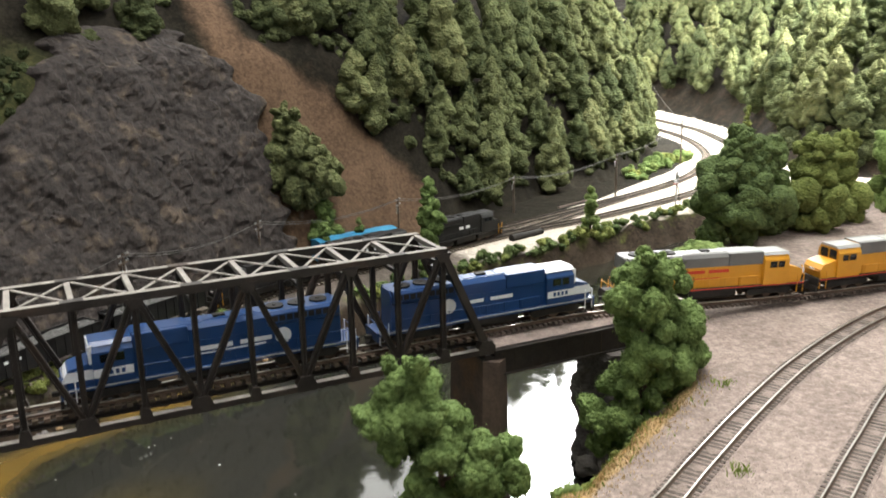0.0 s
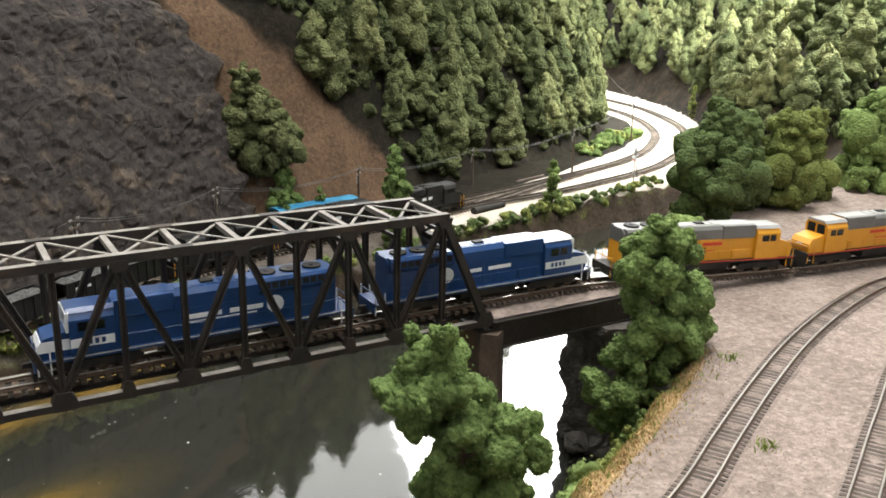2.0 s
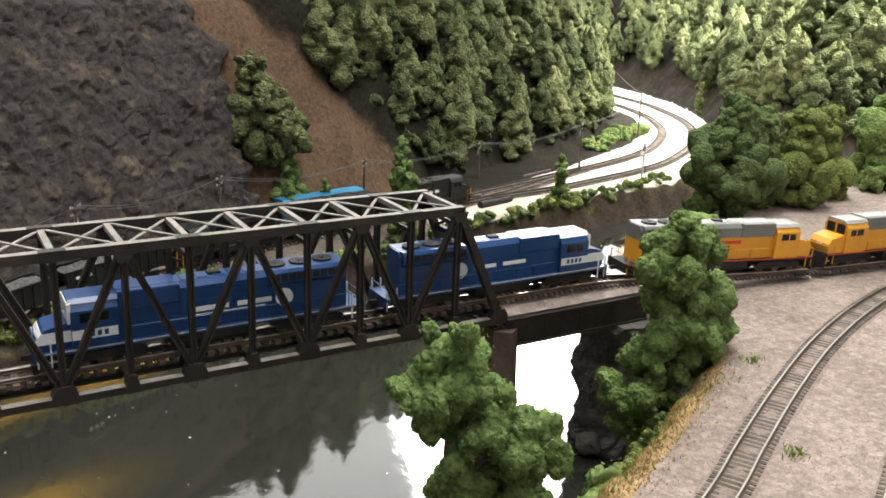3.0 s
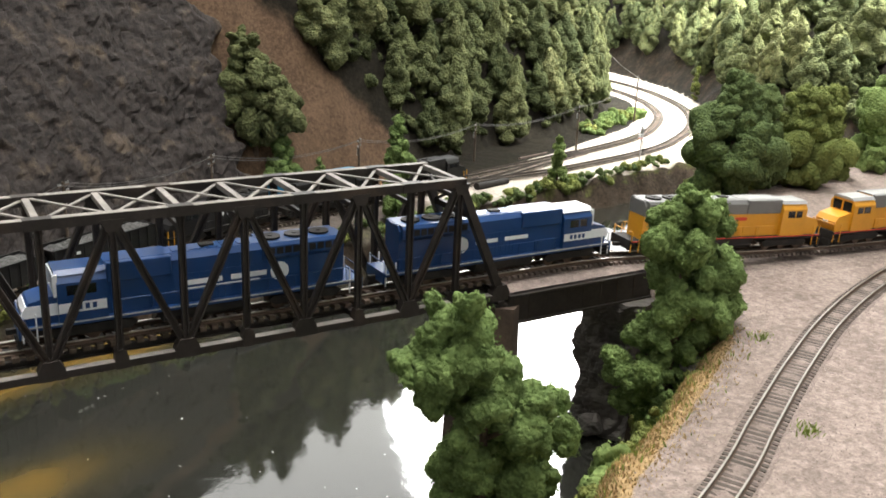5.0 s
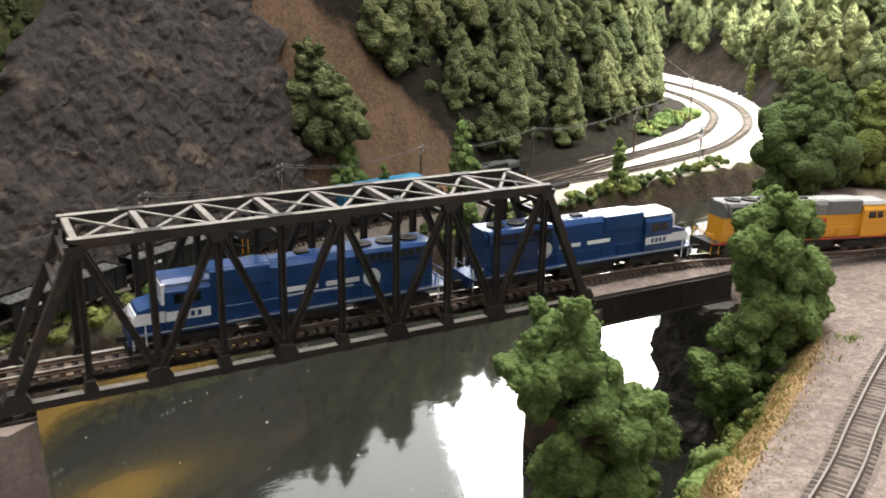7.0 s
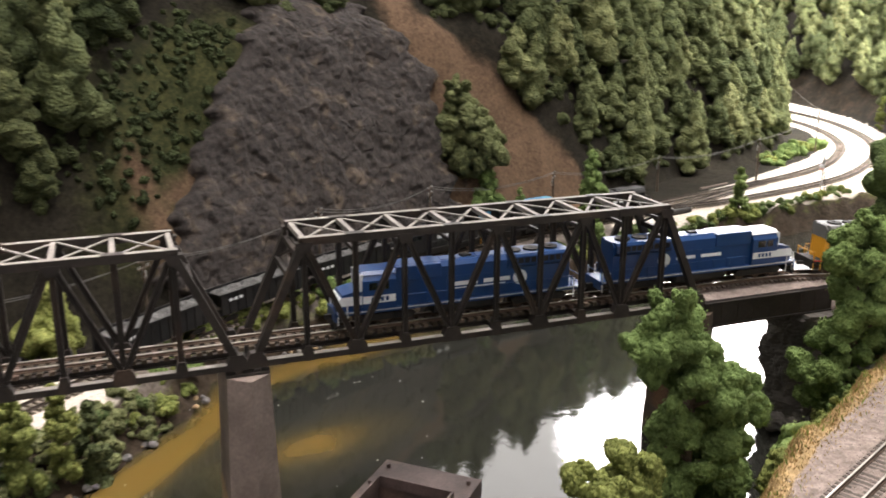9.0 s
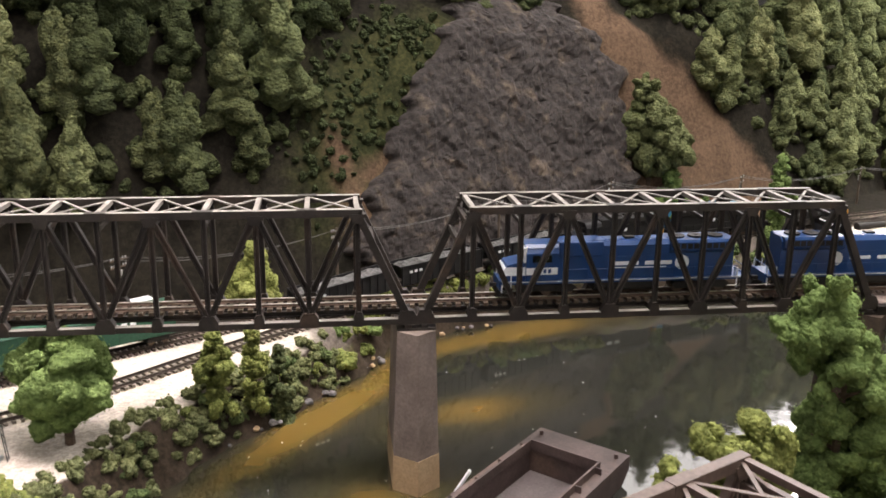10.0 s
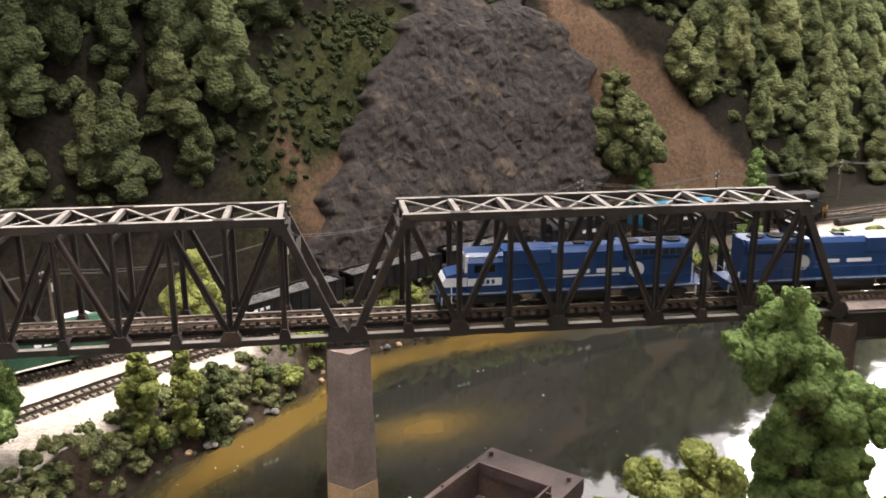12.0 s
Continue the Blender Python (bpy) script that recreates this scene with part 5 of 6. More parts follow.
def loco(name, label, m, L, body, stripe, roof, rails_mat, lettering, wide_white=False, grab=None, group="locomotives", upper=None):
    """A diesel road locomotive; the cab at x = 0, the long hood towards x = L, rails at z = 0."""
    root = thing(name, label, "locomotive", m, group)
    B, R, K = M[body], M[roof], M["truck"]
    f = box(bmesh.new(), 0.35, L - 0.35, -0.92, 0.92, 0.82, 1.0, 0.03)
    sill = part("underframe", f, M[body if wide_white else "truck"], root)
    for s in (-1, 1):
        part("sill_stripe", box(bmesh.new(), 0.4, L - 0.4, s * 0.925 - 0.012, s * 0.925 + 0.012, 0.93, 0.99), M[stripe], sill, "pale stripe along the sill")
    part("fuel_tank", prism(bmesh.new(), [(-0.7, 0.3), (0.7, 0.3), (0.85, 0.5), (0.85, 0.8), (-0.85, 0.8), (-0.85, 0.5)], L * 0.38, L * 0.62), K, root)
    for cx in (L * 0.2, L * 0.8):
        b = bmesh.new()
        for s in (-1, 1):
            prism_y(b, [(cx - 1.75, 0.55), (cx - 1.45, 0.28), (cx - 0.7, 0.34), (cx + 0.7, 0.34), (cx + 1.45, 0.28), (cx + 1.75, 0.55), (cx + 1.5, 0.72), (cx - 1.5, 0.72)], s * 0.68 - 0.07, s * 0.68 + 0.07)
        box(b, cx - 1.3, cx + 1.3, -0.6, 0.6, 0.3, 0.75)
        t = part("truck_frame", b, K, root)
        for dx in (-1.25, 0, 1.25):
            w = bmesh.new()
            for s in (-1, 1):
                cyl(w, (cx + dx, s * 0.42, 0.31), (cx + dx, s * 0.54, 0.31), 0.31, 16)
            cyl(w, (cx + dx, -0.42, 0.31), (cx + dx, 0.42, 0.31), 0.07, 8)
            part("wheelset", w, M["rail"], t)
    # long hood with its clipped roof edges
    h0 = 3.6
    hood = prism(bmesh.new(), [(-0.70, 1.0), (0.70, 1.0), (0.70, 2.92), (0.52, 3.12), (-0.52, 3.12), (-0.70, 2.92)], h0, L - 1.15)
    hd = part("long_hood", hood, B, root)
    T = M[upper] if upper else B
    if upper:
        part("upper_hood", prism(bmesh.new(), [(-0.712, 2.34), (0.712, 2.34), (0.712, 2.925), (0.53, 3.125), (-0.53, 3.125), (-0.712, 2.925)], h0 + 0.01, L - 1.14), T, root, "grey upper hood")
    part("hood_roof", prism(bmesh.new(), [(-0.53, 3.105), (0.53, 3.105), (0.47, 3.18), (-0.47, 3.18)], h0, L - 1.15), R, root)
    rad = prism(bmesh.new(), [(-0.70, 2.4), (0.70, 2.4), (0.92, 2.62), (0.92, 3.06), (0.8, 3.2), (-0.8, 3.2), (-0.92, 3.06), (-0.92, 2.62)], L - 5.0, L - 1.25)
    part("radiator_section", rad, T, root)
    for i in range(3):
        x = L - 4.4 + i * 1.15
        b = cyl(bmesh.new(), (x, 0, 3.18), (x, 0, 3.29), 0.46, 20)
        cyl(b, (x, 0, 3.29), (x, 0, 3.32), 0.12, 10)
        part("roof_fan", b, M["truck"], root, "dark round roof fan")
    part("blower_housing", box(bmesh.new(), h0 + 0.05, h0 + 2.6, -0.78, 0.78, 2.34, 3.16, 0.06), T, root)
    part("exhaust", box(bmesh.new(), L * 0.5, L * 0.5 + 0.6, -0.2, 0.2, 3.1, 3.3, 0.03), M["truck"], root)
    for i in range(5):
        x = L * 0.42 + i * 0.7
        part("roof_hatch", box(bmesh.new(), x, x + 0.55, -0.36, 0.36, 3.17, 3.21, 0.01), R, root)
    for s in (-1, 1):
        for i in range(12):
            x = h0 + 2.9 + i * (L - 8.2 - h0) / 12
            part("hood_door", box(bmesh.new(), x, x + (L - 8.2 - h0) / 12 - 0.05, s * 0.705 - 0.012, s * 0.705 + 0.012, 1.08, 2.3), B, hd)
        for i in range(9):
            x = L - 4.8 + i * 0.38
            part("radiator_grille", box(bmesh.new(), x, x + 0.3, s * 0.925 - 0.012, s * 0.925 + 0.012, 2.7, 3.0), M["truck"], hd)
        part("walkway_box", box(bmesh.new(), h0 + 0.4, h0 + 1.7, s * 0.62 - 0.14, s * 0.62 + 0.14, 1.0, 1.6, 0.03), B, root)
    # cab and nose
    cab = prism(bmesh.new(), [(-0.93, 1.0), (0.93, 1.0), (0.93, 2.6), (0.66, 3.02), (-0.66, 3.02), (-0.93, 2.6)], 1.75, h0)
    cb = part("cab", cab, B, root)
    part("cab_roof", prism(bmesh.new(), [(-0.82, 2.9), (0.82, 2.9), (0.62, 3.07), (-0.62, 3.07)], 1.7, h0 + 0.02), M["white"] if wide_white == 2 else R, cb)
    b = bmesh.new()
    ys = (-0.78, 0.78)
    lo = [(0.62, 1.0), (0.5, 1.6), (0.72, 1.92), (1.6, 2.12), (1.76, 2.12), (1.76, 1.0)]
    prism_y(b, lo, *ys)
    part("nose", b, B, root)
    if wide_white:
        part("nose_band", prism_y(bmesh.new(), [(0.47, 1.32), (0.47, 1.6), (0.6, 1.8), (1.76, 1.8), (1.76, 1.32)], -0.8, 0.8), M["white"], root, "white band round the nose")
        for s in (-1, 1):
            part("cab_band", box(bmesh.new(), 1.76, 3.55, s * 0.935 - 0.01, s * 0.935 + 0.01, 1.38, 1.78), M["white"], cb, "white band with a dark number")
            for i in range(4):
                part("number_bar", box(bmesh.new(), 2.2 + i * 0.27, 2.36 + i * 0.27, s * 0.95 - 0.008, s * 0.95 + 0.008, 1.47, 1.7), M[body], cb)
            part("window_surround", prism_y(bmesh.new(), [(1.62, 2.1), (1.74, 2.1), (1.8, 2.96), (1.62, 2.92)], s * 0.82 - 0.06, s * 0.82 + 0.06), M["white"], cb)
        part("window_surround", prism_y(bmesh.new(), [(1.64, 2.06), (1.72, 2.06), (1.72, 2.16), (1.64, 2.16)], -0.85, 0.85), M["white"], cb)
        part("window_surround", prism_y(bmesh.new(), [(1.64, 2.76), (1.8, 2.76), (1.8, 2.98), (1.64, 2.94)], -0.72, 0.72), M["white"], cb)
        part("window_surround", box(bmesh.new(), 1.66, 1.74, -0.06, 0.06, 2.12, 2.8), M["white"], cb)
    for y0, y1 in ((-0.72, -0.08), (0.08, 0.72)):
        part("windshield", box(bmesh.new(), 1.725, 1.755, y0, y1, 2.16, 2.76), M["glass"], cb)
    for s in (-1, 1):
        for x0, x1 in ((2.1, 2.55), (2.65, 3.2)):
            part("cab_window", box(bmesh.new(), x0, x1, s * 0.935 - 0.012, s * 0.935 + 0.012, 2.1, 2.5), M["glass"], cb)
        # railings and end steps
        for i in range(9):
            x = h0 + 0.5 + i * (L - h0 - 1.6) / 8
            part("stanchion", cyl(bmesh.new(), (x, s * 0.9, 0.95), (x, s * 0.9, 1.62), 0.022, 6), M[rails_mat], root)
        part("handrail", cyl(bmesh.new(), (h0 + 0.3, s * 0.9, 1.62), (L - 0.95, s * 0.9, 1.62), 0.022, 6), M[rails_mat], root)
        for x, e in ((0.42, 1), (L - 0.42, -1)):
            part("grab_rail", cyl(bmesh.new(), (x, s * 0.86, 0.35), (x, s * 0.86, 1.55), 0.04, 6), M["white" if wide_white else grab or rails_mat], root)
            part("grab_rail", cyl(bmesh.new(), (x + 0.5 * e, s * 0.9, 0.35), (x + 0.5 * e, s * 0.9, 1.5), 0.035, 6), M["white" if wide_white else grab or rails_mat], root)
            b = bmesh.new()
            for k in range(4):
                box(b, x + 0.02 * e, x + 0.45 * e, s * 0.85 - 0.08, s * 0.85 + 0.08, 0.28 + k * 0.18, 0.32 + k * 0.18)
            part("step_well", b, K, root)
        for i, (a, c, z, hh) in enumerate(lettering[0]):
            part("lettering_bar", box(bmesh.new(), a * L, c * L, s * 0.722 - 0.008, s * 0.722 + 0.008, z + 0.1, z + 0.1 + hh), M[lettering[1]], hd, "pale lettering bar")
        if lettering[2]:
            b = cyl(bmesh.new(), (lettering[2] * L, s * 0.71, 1.85), (lettering[2] * L, s * 0.735, 1.85), 0.42, 24)
            part("round_emblem", b, M[lettering[1]], hd, "pale round emblem")
    for x, e in ((0.36, -1), (L - 0.36, 1)):
        part("end_plate", box(bmesh.new(), min(x, x + 0.1 * e), max(x, x + 0.1 * e), -0.9, 0.9, 0.5, 1.05, 0.02), M[body if wide_white else "truck"], root)
        part("coupler", box(bmesh.new(), min(x, x + 0.48 * e), max(x, x + 0.48 * e), -0.11, 0.11, 0.5, 0.72, 0.03), K, root)
        part("end_rail", cyl(bmesh.new(), (x, -0.8, 1.5), (x, 0.8, 1.5), 0.03, 6), M[rails_mat], root)
    part("snow_plow", prism(bmesh.new(), [(-0.85, 0.12), (0.85, 0.12), (0.8, 0.5), (-0.8, 0.5)], 0.2, 0.34), M["truck"], root)
    for y in (-0.12, 0.12):
        part("headlight", cyl(bmesh.new(), (0.5, y, 1.52), (0.44, y, 1.52), 0.08, 12), M["silver"], root)
    return root


def rail_line(pts):
    return spline(pts, 0.1)


def pose_on(line, s, L, front_first=True):
    """The pose that sets a vehicle of length L on a line, its x = 0 end at s centimetres from the line's start."""
    a, b = line[int(max(0, s + L * 0.2) * 10)], line[int((s + L * 0.8) * 10)]
    d = (b - a).normalized()
    o = a - d * L * 0.2
    return Matrix.Translation(o) @ d.to_track_quat("X", "Z").to_matrix().to_4x4()


MAIN = rail_line(LINE)
s0 = next(i for i, p in enumerate(MAIN) if p.x >= 4.4) / 10
QL = ([(0.44, 0.55, 1.66, 0.22), (0.575, 0.68, 1.66, 0.22), (0.44, 0.66, 1.5, 0.05)], "white", 0.72)
QL2 = ([(0.40, 0.50, 1.7, 0.2), (0.53, 0.62, 1.7, 0.2)], "white", 0.68)
UP = ([(0.42, 0.52, 1.85, 0.2), (0.54, 0.64, 1.85, 0.2), (0.46, 0.60, 1.45, 0.1)], "red", 0)
loco("locomotive", "blue diesel locomotive with a white banded nose leading the train", pose_on(MAIN, s0, 15.1), 15.1, "blue", "silver", "blue", "blue", QL, True)
m2 = pose_on(MAIN, s0 + 15.7, 14.4) @ Matrix.Translation((14.4, 0, 0)) @ Matrix.Rotation(math.pi, 4, "Z")
loco("locomotive", "second blue diesel locomotive coupled cab rearward", m2, 14.4, "blue", "silver", "blue", "blue", QL2, 2)
loco("locomotive", "yellow diesel locomotive with a grey roof and red lettering", pose_on(MAIN, s0 + 30.8, 14.6) @ Matrix.Translation((14.6, 0, 0)) @ Matrix.Rotation(math.pi, 4, "Z"), 14.6, "yellow", "red", "grey", "yellow", UP, upper="dark_grey")
loco("locomotive", "trailing yellow diesel locomotive with a grey roof", pose_on(MAIN, s0 + 46.0, 14.2), 14.2, "yellow", "red", "grey", "yellow", UP, upper="dark_grey")


def hopper(m, label):
    root = thing("coal_hopper", label, "hopper car", m, "coal hopper cars")
    L = 9.4
    for s in (-1, 1):
        part("side_sheet", box(bmesh.new(), 0.3, L - 0.3, s * 0.93 - 0.03, s * 0.93 + 0.03, 0.9, 2.5), M["black"], root)
    for e in (0, 1):
        b = bmesh.new()
        x = 0.3 if e == 0 else L - 0.3
        prism_y(b, [(x - 0.03, 2.5), (x + 0.03, 2.5), (x + (1.2 if e == 0 else -1.2) + 0.03, 0.95), (x + (1.2 if e == 0 else -1.2) - 0.03, 0.95)], -0.9, 0.9)
        part("slope_sheet", b, M["black"], root)
    for s in (-1, 1):
        for i in range(12):
            x = 0.35 + i * (L - 0.7) / 11
            part("side_rib", box(bmesh.new(), x - 0.06, x + 0.06, s * 1.0 - 0.04, s * 1.0 + 0.04, 0.9, 2.45), M["black"], root)
        part("top_rail", box(bmesh.new(), 0.25, L - 0.25, s * 0.96 - 0.06, s * 0.96 + 0.06, 2.45, 2.56), M["black"], root)
        for i in range(3):
            part("lettering_bar", box(bmesh.new(), 1.0 + i * 0.5, 1.3 + i * 0.5, s * 1.045 - 0.01, s * 1.045 + 0.01, 1.9, 2.1), M["white"], root)
    b = bmesh.new()
    nx, ny = 36, 8
    r_ = random.Random(5)
    vs = [[b.verts.new((0.33 + (L - 0.66) * i / nx, -0.88 + 1.76 * j / ny, 2.35 + 0.38 * math.sin(math.pi * j / ny) * (0.7 + 0.3 * math.sin(i * 0.9)) * min(1, i / 3, (nx - i) / 3) + r_.uniform(-0.05, 0.05))) for j in range(ny + 1)] for i in range(nx + 1)]
    for i in range(nx):
        for j in range(ny):
            b.faces.new((vs[i][j], vs[i + 1][j], vs[i + 1][j + 1], vs[i][j + 1]))
    part("coal_load", b, M["coal"], root, "heaped grey black coal load")
    part("underframe", box(bmesh.new(), 0.2, L - 0.2, -0.35, 0.35, 0.65, 0.92), M["truck"], root)
    for cx in (1.4, L - 1.4):
        b = bmesh.new()
        for s in (-1, 1):
            prism_y(b, [(cx - 0.75, 0.45), (cx - 0.4, 0.25), (cx + 0.4, 0.25), (cx + 0.75, 0.45), (cx + 0.4, 0.62), (cx - 0.4, 0.62)], s * 0.66 - 0.06, s * 0.66 + 0.06)
        t_ = part("truck_frame", b, M["truck"], root)
        for dx in (-0.5, 0.5):
            w = bmesh.new()
            for s in (-1, 1):
                cyl(w, (cx + dx, s * 0.42, 0.27), (cx + dx, s * 0.54, 0.27), 0.27, 14)
            part("wheelset", w, M["rail"], t_)
    return root


YARD = rail_line(T1)
sy = next(i for i, p in enumerate(YARD) if p.x >= 17.4) / 10
BL = ([(0.45, 0.5, 1.7, 0.3), (0.53, 0.58, 1.7, 0.3)], "white", 0)
for k in range(3):
    m = pose_on(YARD, sy + k * 12.3, 11.7)
    if k > 0:
        m = m @ Matrix.Translation((11.7, 0, 0)) @ Matrix.Rotation(math.pi, 4, "Z")
    loco("locomotive", ("black diesel locomotive with yellow handrails beside coal hoppers", "black diesel locomotive in the middle of the yard train", "black diesel locomotive at the head of the yard train")[k],
         m, 11.7, "black", "black", "black", "black", BL, grab="yellow" if k != 1 else "black", group="black yard locomotives")
h = hopper(pose_on(YARD, sy - 10.0, 9.4), "black coal hopper car with a heaped load")
for k in range(1, 3):
    copy_at(h, pose_on(YARD, sy - 10.0 - 9.9 * k, 9.4))

# ------------------------------------------------------------------ barge


def barge():
    m = Matrix.Translation((10.2, 1.0, 0)) @ Matrix.Rotation(math.radians(-133), 4, "Z")
    root = thing("river_barge", "rusty brown open hopper barge moored in the river", "barge", m)
    L, w, z0, z1 = 28.0, 2.95, -10.9, -8.55
    part("hull", prism_y(bmesh.new(), [(0, z1 - 0.3), (0.0, z1 - 1.0), (1.6, z0), (2.5, z0), (2.5, z1 - 0.3)], -w, w), M["barge"], root)
    for s in (-1, 1):
        part("side_tank", box(bmesh.new(), 2.5, L, min(s * w, s * (w - 0.7)), max(s * w, s * (w - 0.7)), z0, z1 - 0.3), M["barge"], root)
    part("stern", box(bmesh.new(), L - 1.0, L, -w + 0.7, w - 0.7, z0, z1 - 0.3), M["barge"], root)
    part("bow_deck", box(bmesh.new(), 0.0, 2.5, -w, w, z1 - 0.3, z1 - 0.12, 0.03), M["barge"], root)
    for s in (-1, 1):
        part("side_deck", box(bmesh.new(), 2.5, L, min(s * w, s * (w - 0.7)), max(s * w, s * (w - 0.7)), z1 - 0.3, z1 - 0.12, 0.02), M["barge"], root)
        part("coaming", box(bmesh.new(), 2.5, L - 1, s * (w - 0.75) - 0.06, s * (w - 0.75) + 0.06, z1 - 0.3, z1 + 0.35), M["barge"], root)
        for i in range(10):
            part("coaming_bracket", box(bmesh.new(), 3 + i * 2.4, 3.1 + i * 2.4, min(s * (w - 0.69), s * (w - 0.35)), max(s * (w - 0.69), s * (w - 0.35)), z1 - 0.12, z1 + 0.25), M["barge"], root)
    part("coaming", box(bmesh.new(), 2.45, 2.57, -w + 0.7, w - 0.7, z1 - 0.3, z1 + 0.35), M["barge"], root)
    part("hold_floor", box(bmesh.new(), 2.6, L - 1, -w + 0.82, w - 0.82, z0 + 0.1, z0 + 0.75), M["barge_in"], root, "worn pale hold floor")
    for s in (-1, 1):
        part("bollard", cyl(bmesh.new(), (0.8, s * (w - 0.5), z1 - 0.12), (0.8, s * (w - 0.5), z1 + 0.15), 0.12, 10), M["barge"], root)
    return root


barge()

# ------------------------------------------------------------------ poles, signals, small things


def utility_pole(x, y, z, h, label, arms=2, turn=0.5, lean=0.0):
    root = thing("utility_pole", label, "utility pole", Matrix.Translation((x, y, z)) @ Matrix.Rotation(turn, 4, "Z") @ Matrix.Rotation(lean, 4, "Y"), "line poles")
    part("pole", cyl(bmesh.new(), (0, 0, -0.3), (0, 0, h), 0.13, 8, 0.09), M["wood_pole"], root)
    for k in range(arms):
        zz = h - 0.25 - 0.55 * k
        part("crossarm", box(bmesh.new(), -0.75, 0.75, -0.05, 0.05, zz - 0.06, zz + 0.06), M["wood_pole"], root)
        for i in (-0.65, -0.4, 0.4, 0.65):
            part("insulator", cyl(bmesh.new(), (i, 0, zz + 0.06), (i, 0, zz + 0.2), 0.045, 6), M["silver"], root)
    part("transformer", cyl(bmesh.new(), (0.18, 0.1, h - 1.7), (0.18, 0.1, h - 1.1), 0.16, 10), M["silver"], root)
    return root


POLES = [(75.9, 54.6, -6.8, 6.0), (59.5, 53.5, -6.4, 4.3), (40.7, 46.0, -6.2, 4.7), (24.0, 40.5, -6.0, 5.1), (11.0, 33.0, -5.2, 4.7), (-4.0, 26.2, -6.2, 4.6), (-20.0, 19.6, -6.4, 4.6), (-38, 17.5, -6.4, 4.6)]
for i, (x, y, z, h_) in enumerate(POLES):
    utility_pole(x, y, z, h_, ("weathered pole with crossarms and grey transformer" if i == 0 else "brown wooden utility pole at the hill foot"), 2, 0.9)
utility_pole(101.2, 71.4, -6.8, 7.0, "weathered pole with crossarms where the yard curves", 2, 0.9)
line_pts = [(131, 118, 3.0), (101.2, 71.4, 0.0)] + [(x, y, z + h_ - 0.15) for x, y, z, h_ in POLES]
wires = thing("overhead_wires", "thin grey wires sagging between the poles", "wires")
for off in (-0.6, -0.35, 0.35, 0.6):
    for a, b_ in zip(line_pts, line_pts[1:]):
        a, b_ = Vector(a) + Vector((off * 0.6, off * 0.8, 0)), Vector(b_) + Vector((off * 0.6, off * 0.8, 0))
        w = bmesh.new()
        pts = [a.lerp(b_, k / 10) - Vector((0, 0, 0.9 * 4 * (k / 10) * (1 - k / 10))) for k in range(11)]
        for k in range(11):
            for c in range(5):
                w.verts.new(pts[k] + Vector((0.012 * math.cos(c * 1.2566), 0.008 * math.cos(c * 1.2566), 0.014 * math.sin(c * 1.2566))))
        w.verts.ensure_lookup_table()
        for k in range(10):
            for c in range(5):
                w.faces.new([w.verts[i_] for i_ in (k * 5 + c, k * 5 + (c + 1) % 5, k * 5 + 5 + (c + 1) % 5, k * 5 + 5 + c)])
        part("wire", w, M["wire"], wires)


def signal(x, y, z, h, label, r=0.09):
    """A mast with a round relay drum near the top and two decks of hooded lamps, all facing one way along the track."""
    root = thing("railway_signal", label, "railway signal", Matrix.Translation((x, y, z)), "railway signals")
    part("mast", cyl(bmesh.new(), (0, 0, -0.2), (0, 0, h * 0.9), r, 12, r * 0.85), M["dull_silver"], root)
    part("mast_base", box(bmesh.new(), -2.2 * r, 2.2 * r, -2.2 * r, 2.2 * r, -0.1, 0.16, 0.03), M["dull_silver"], root)
    b = cyl(bmesh.new(), (0, 0, h * 0.9), (0, 0, h * 0.94), r * 1.5, 12, r * 1.1)
    cyl(b, (0, 0, h * 0.94), (0, 0, h), r * 0.6, 10, r * 0.3)
    part("finial", b, M["dull_silver"], root)
    part("relay_drum", cyl(bmesh.new(), (0.3 * r, 0, h * 0.755), (0.3 * r, 0, h * 0.885), 2.3 * r, 18), M["dull_silver"], root)
    part("drum_lid", cyl(bmesh.new(), (0.3 * r, 0, h * 0.885), (0.3 * r, 0, h * 0.9), 2.9 * r, 18, 2.5 * r), M["silver"], root)
    for n, zz in enumerate((h * 0.735, h * 0.655)):
        deck = part("lamp_deck", box(bmesh.new(), -3.4 * r, 2.2 * r, -2.9 * r, 2.9 * r, zz + 0.12, zz + 0.17, 0.02), M["silver"], root)
        for k in (-1, 0, 1):
            a = Vector((-1.0 * r, k * 2.0 * r, zz))
            part("lamp_body", cyl(bmesh.new(), a + Vector((1.4 * r, 0, 0)), a, 1.0 * r, 12), M["truck"], deck, "dark lamp housing")
            part("lamp_hood", cyl(bmesh.new(), a, a + Vector((-3.4 * r, 0, -0.5 * r)), 0.95 * r, 12, 0.7 * r), M["pink" if n else "white"], deck)
    part("bracket", box(bmesh.new(), 0, 2.4 * r, -0.04, 0.04, h * 0.33, h * 0.33 + 0.08), M["dull_silver"], root)
    for s in (-0.13, 0.13):
        part("ladder_rail", cyl(bmesh.new(), (0.75, s, 0), (0.3, s, h * 0.6), 0.03, 5), M["black"], root)
    for k in range(11):
        f = (k + 0.5) / 11.5
        part("rung", cyl(bmesh.new(), (0.75 - 0.45 * f, -0.13, h * 0.6 * f), (0.75 - 0.45 * f, 0.13, h * 0.6 * f), 0.025, 5), M["black"], root)
    return root


signal(78.2, 45.2, ground_z(78.2, 45.2), 5.2, "thin silver signal mast beside the yard track")
signal(-22.2, -1.3, ground_z(-22.2, -1.3), 8.2, "tall grey signal mast with a relay drum, hooded lamps and ladder", 0.18)


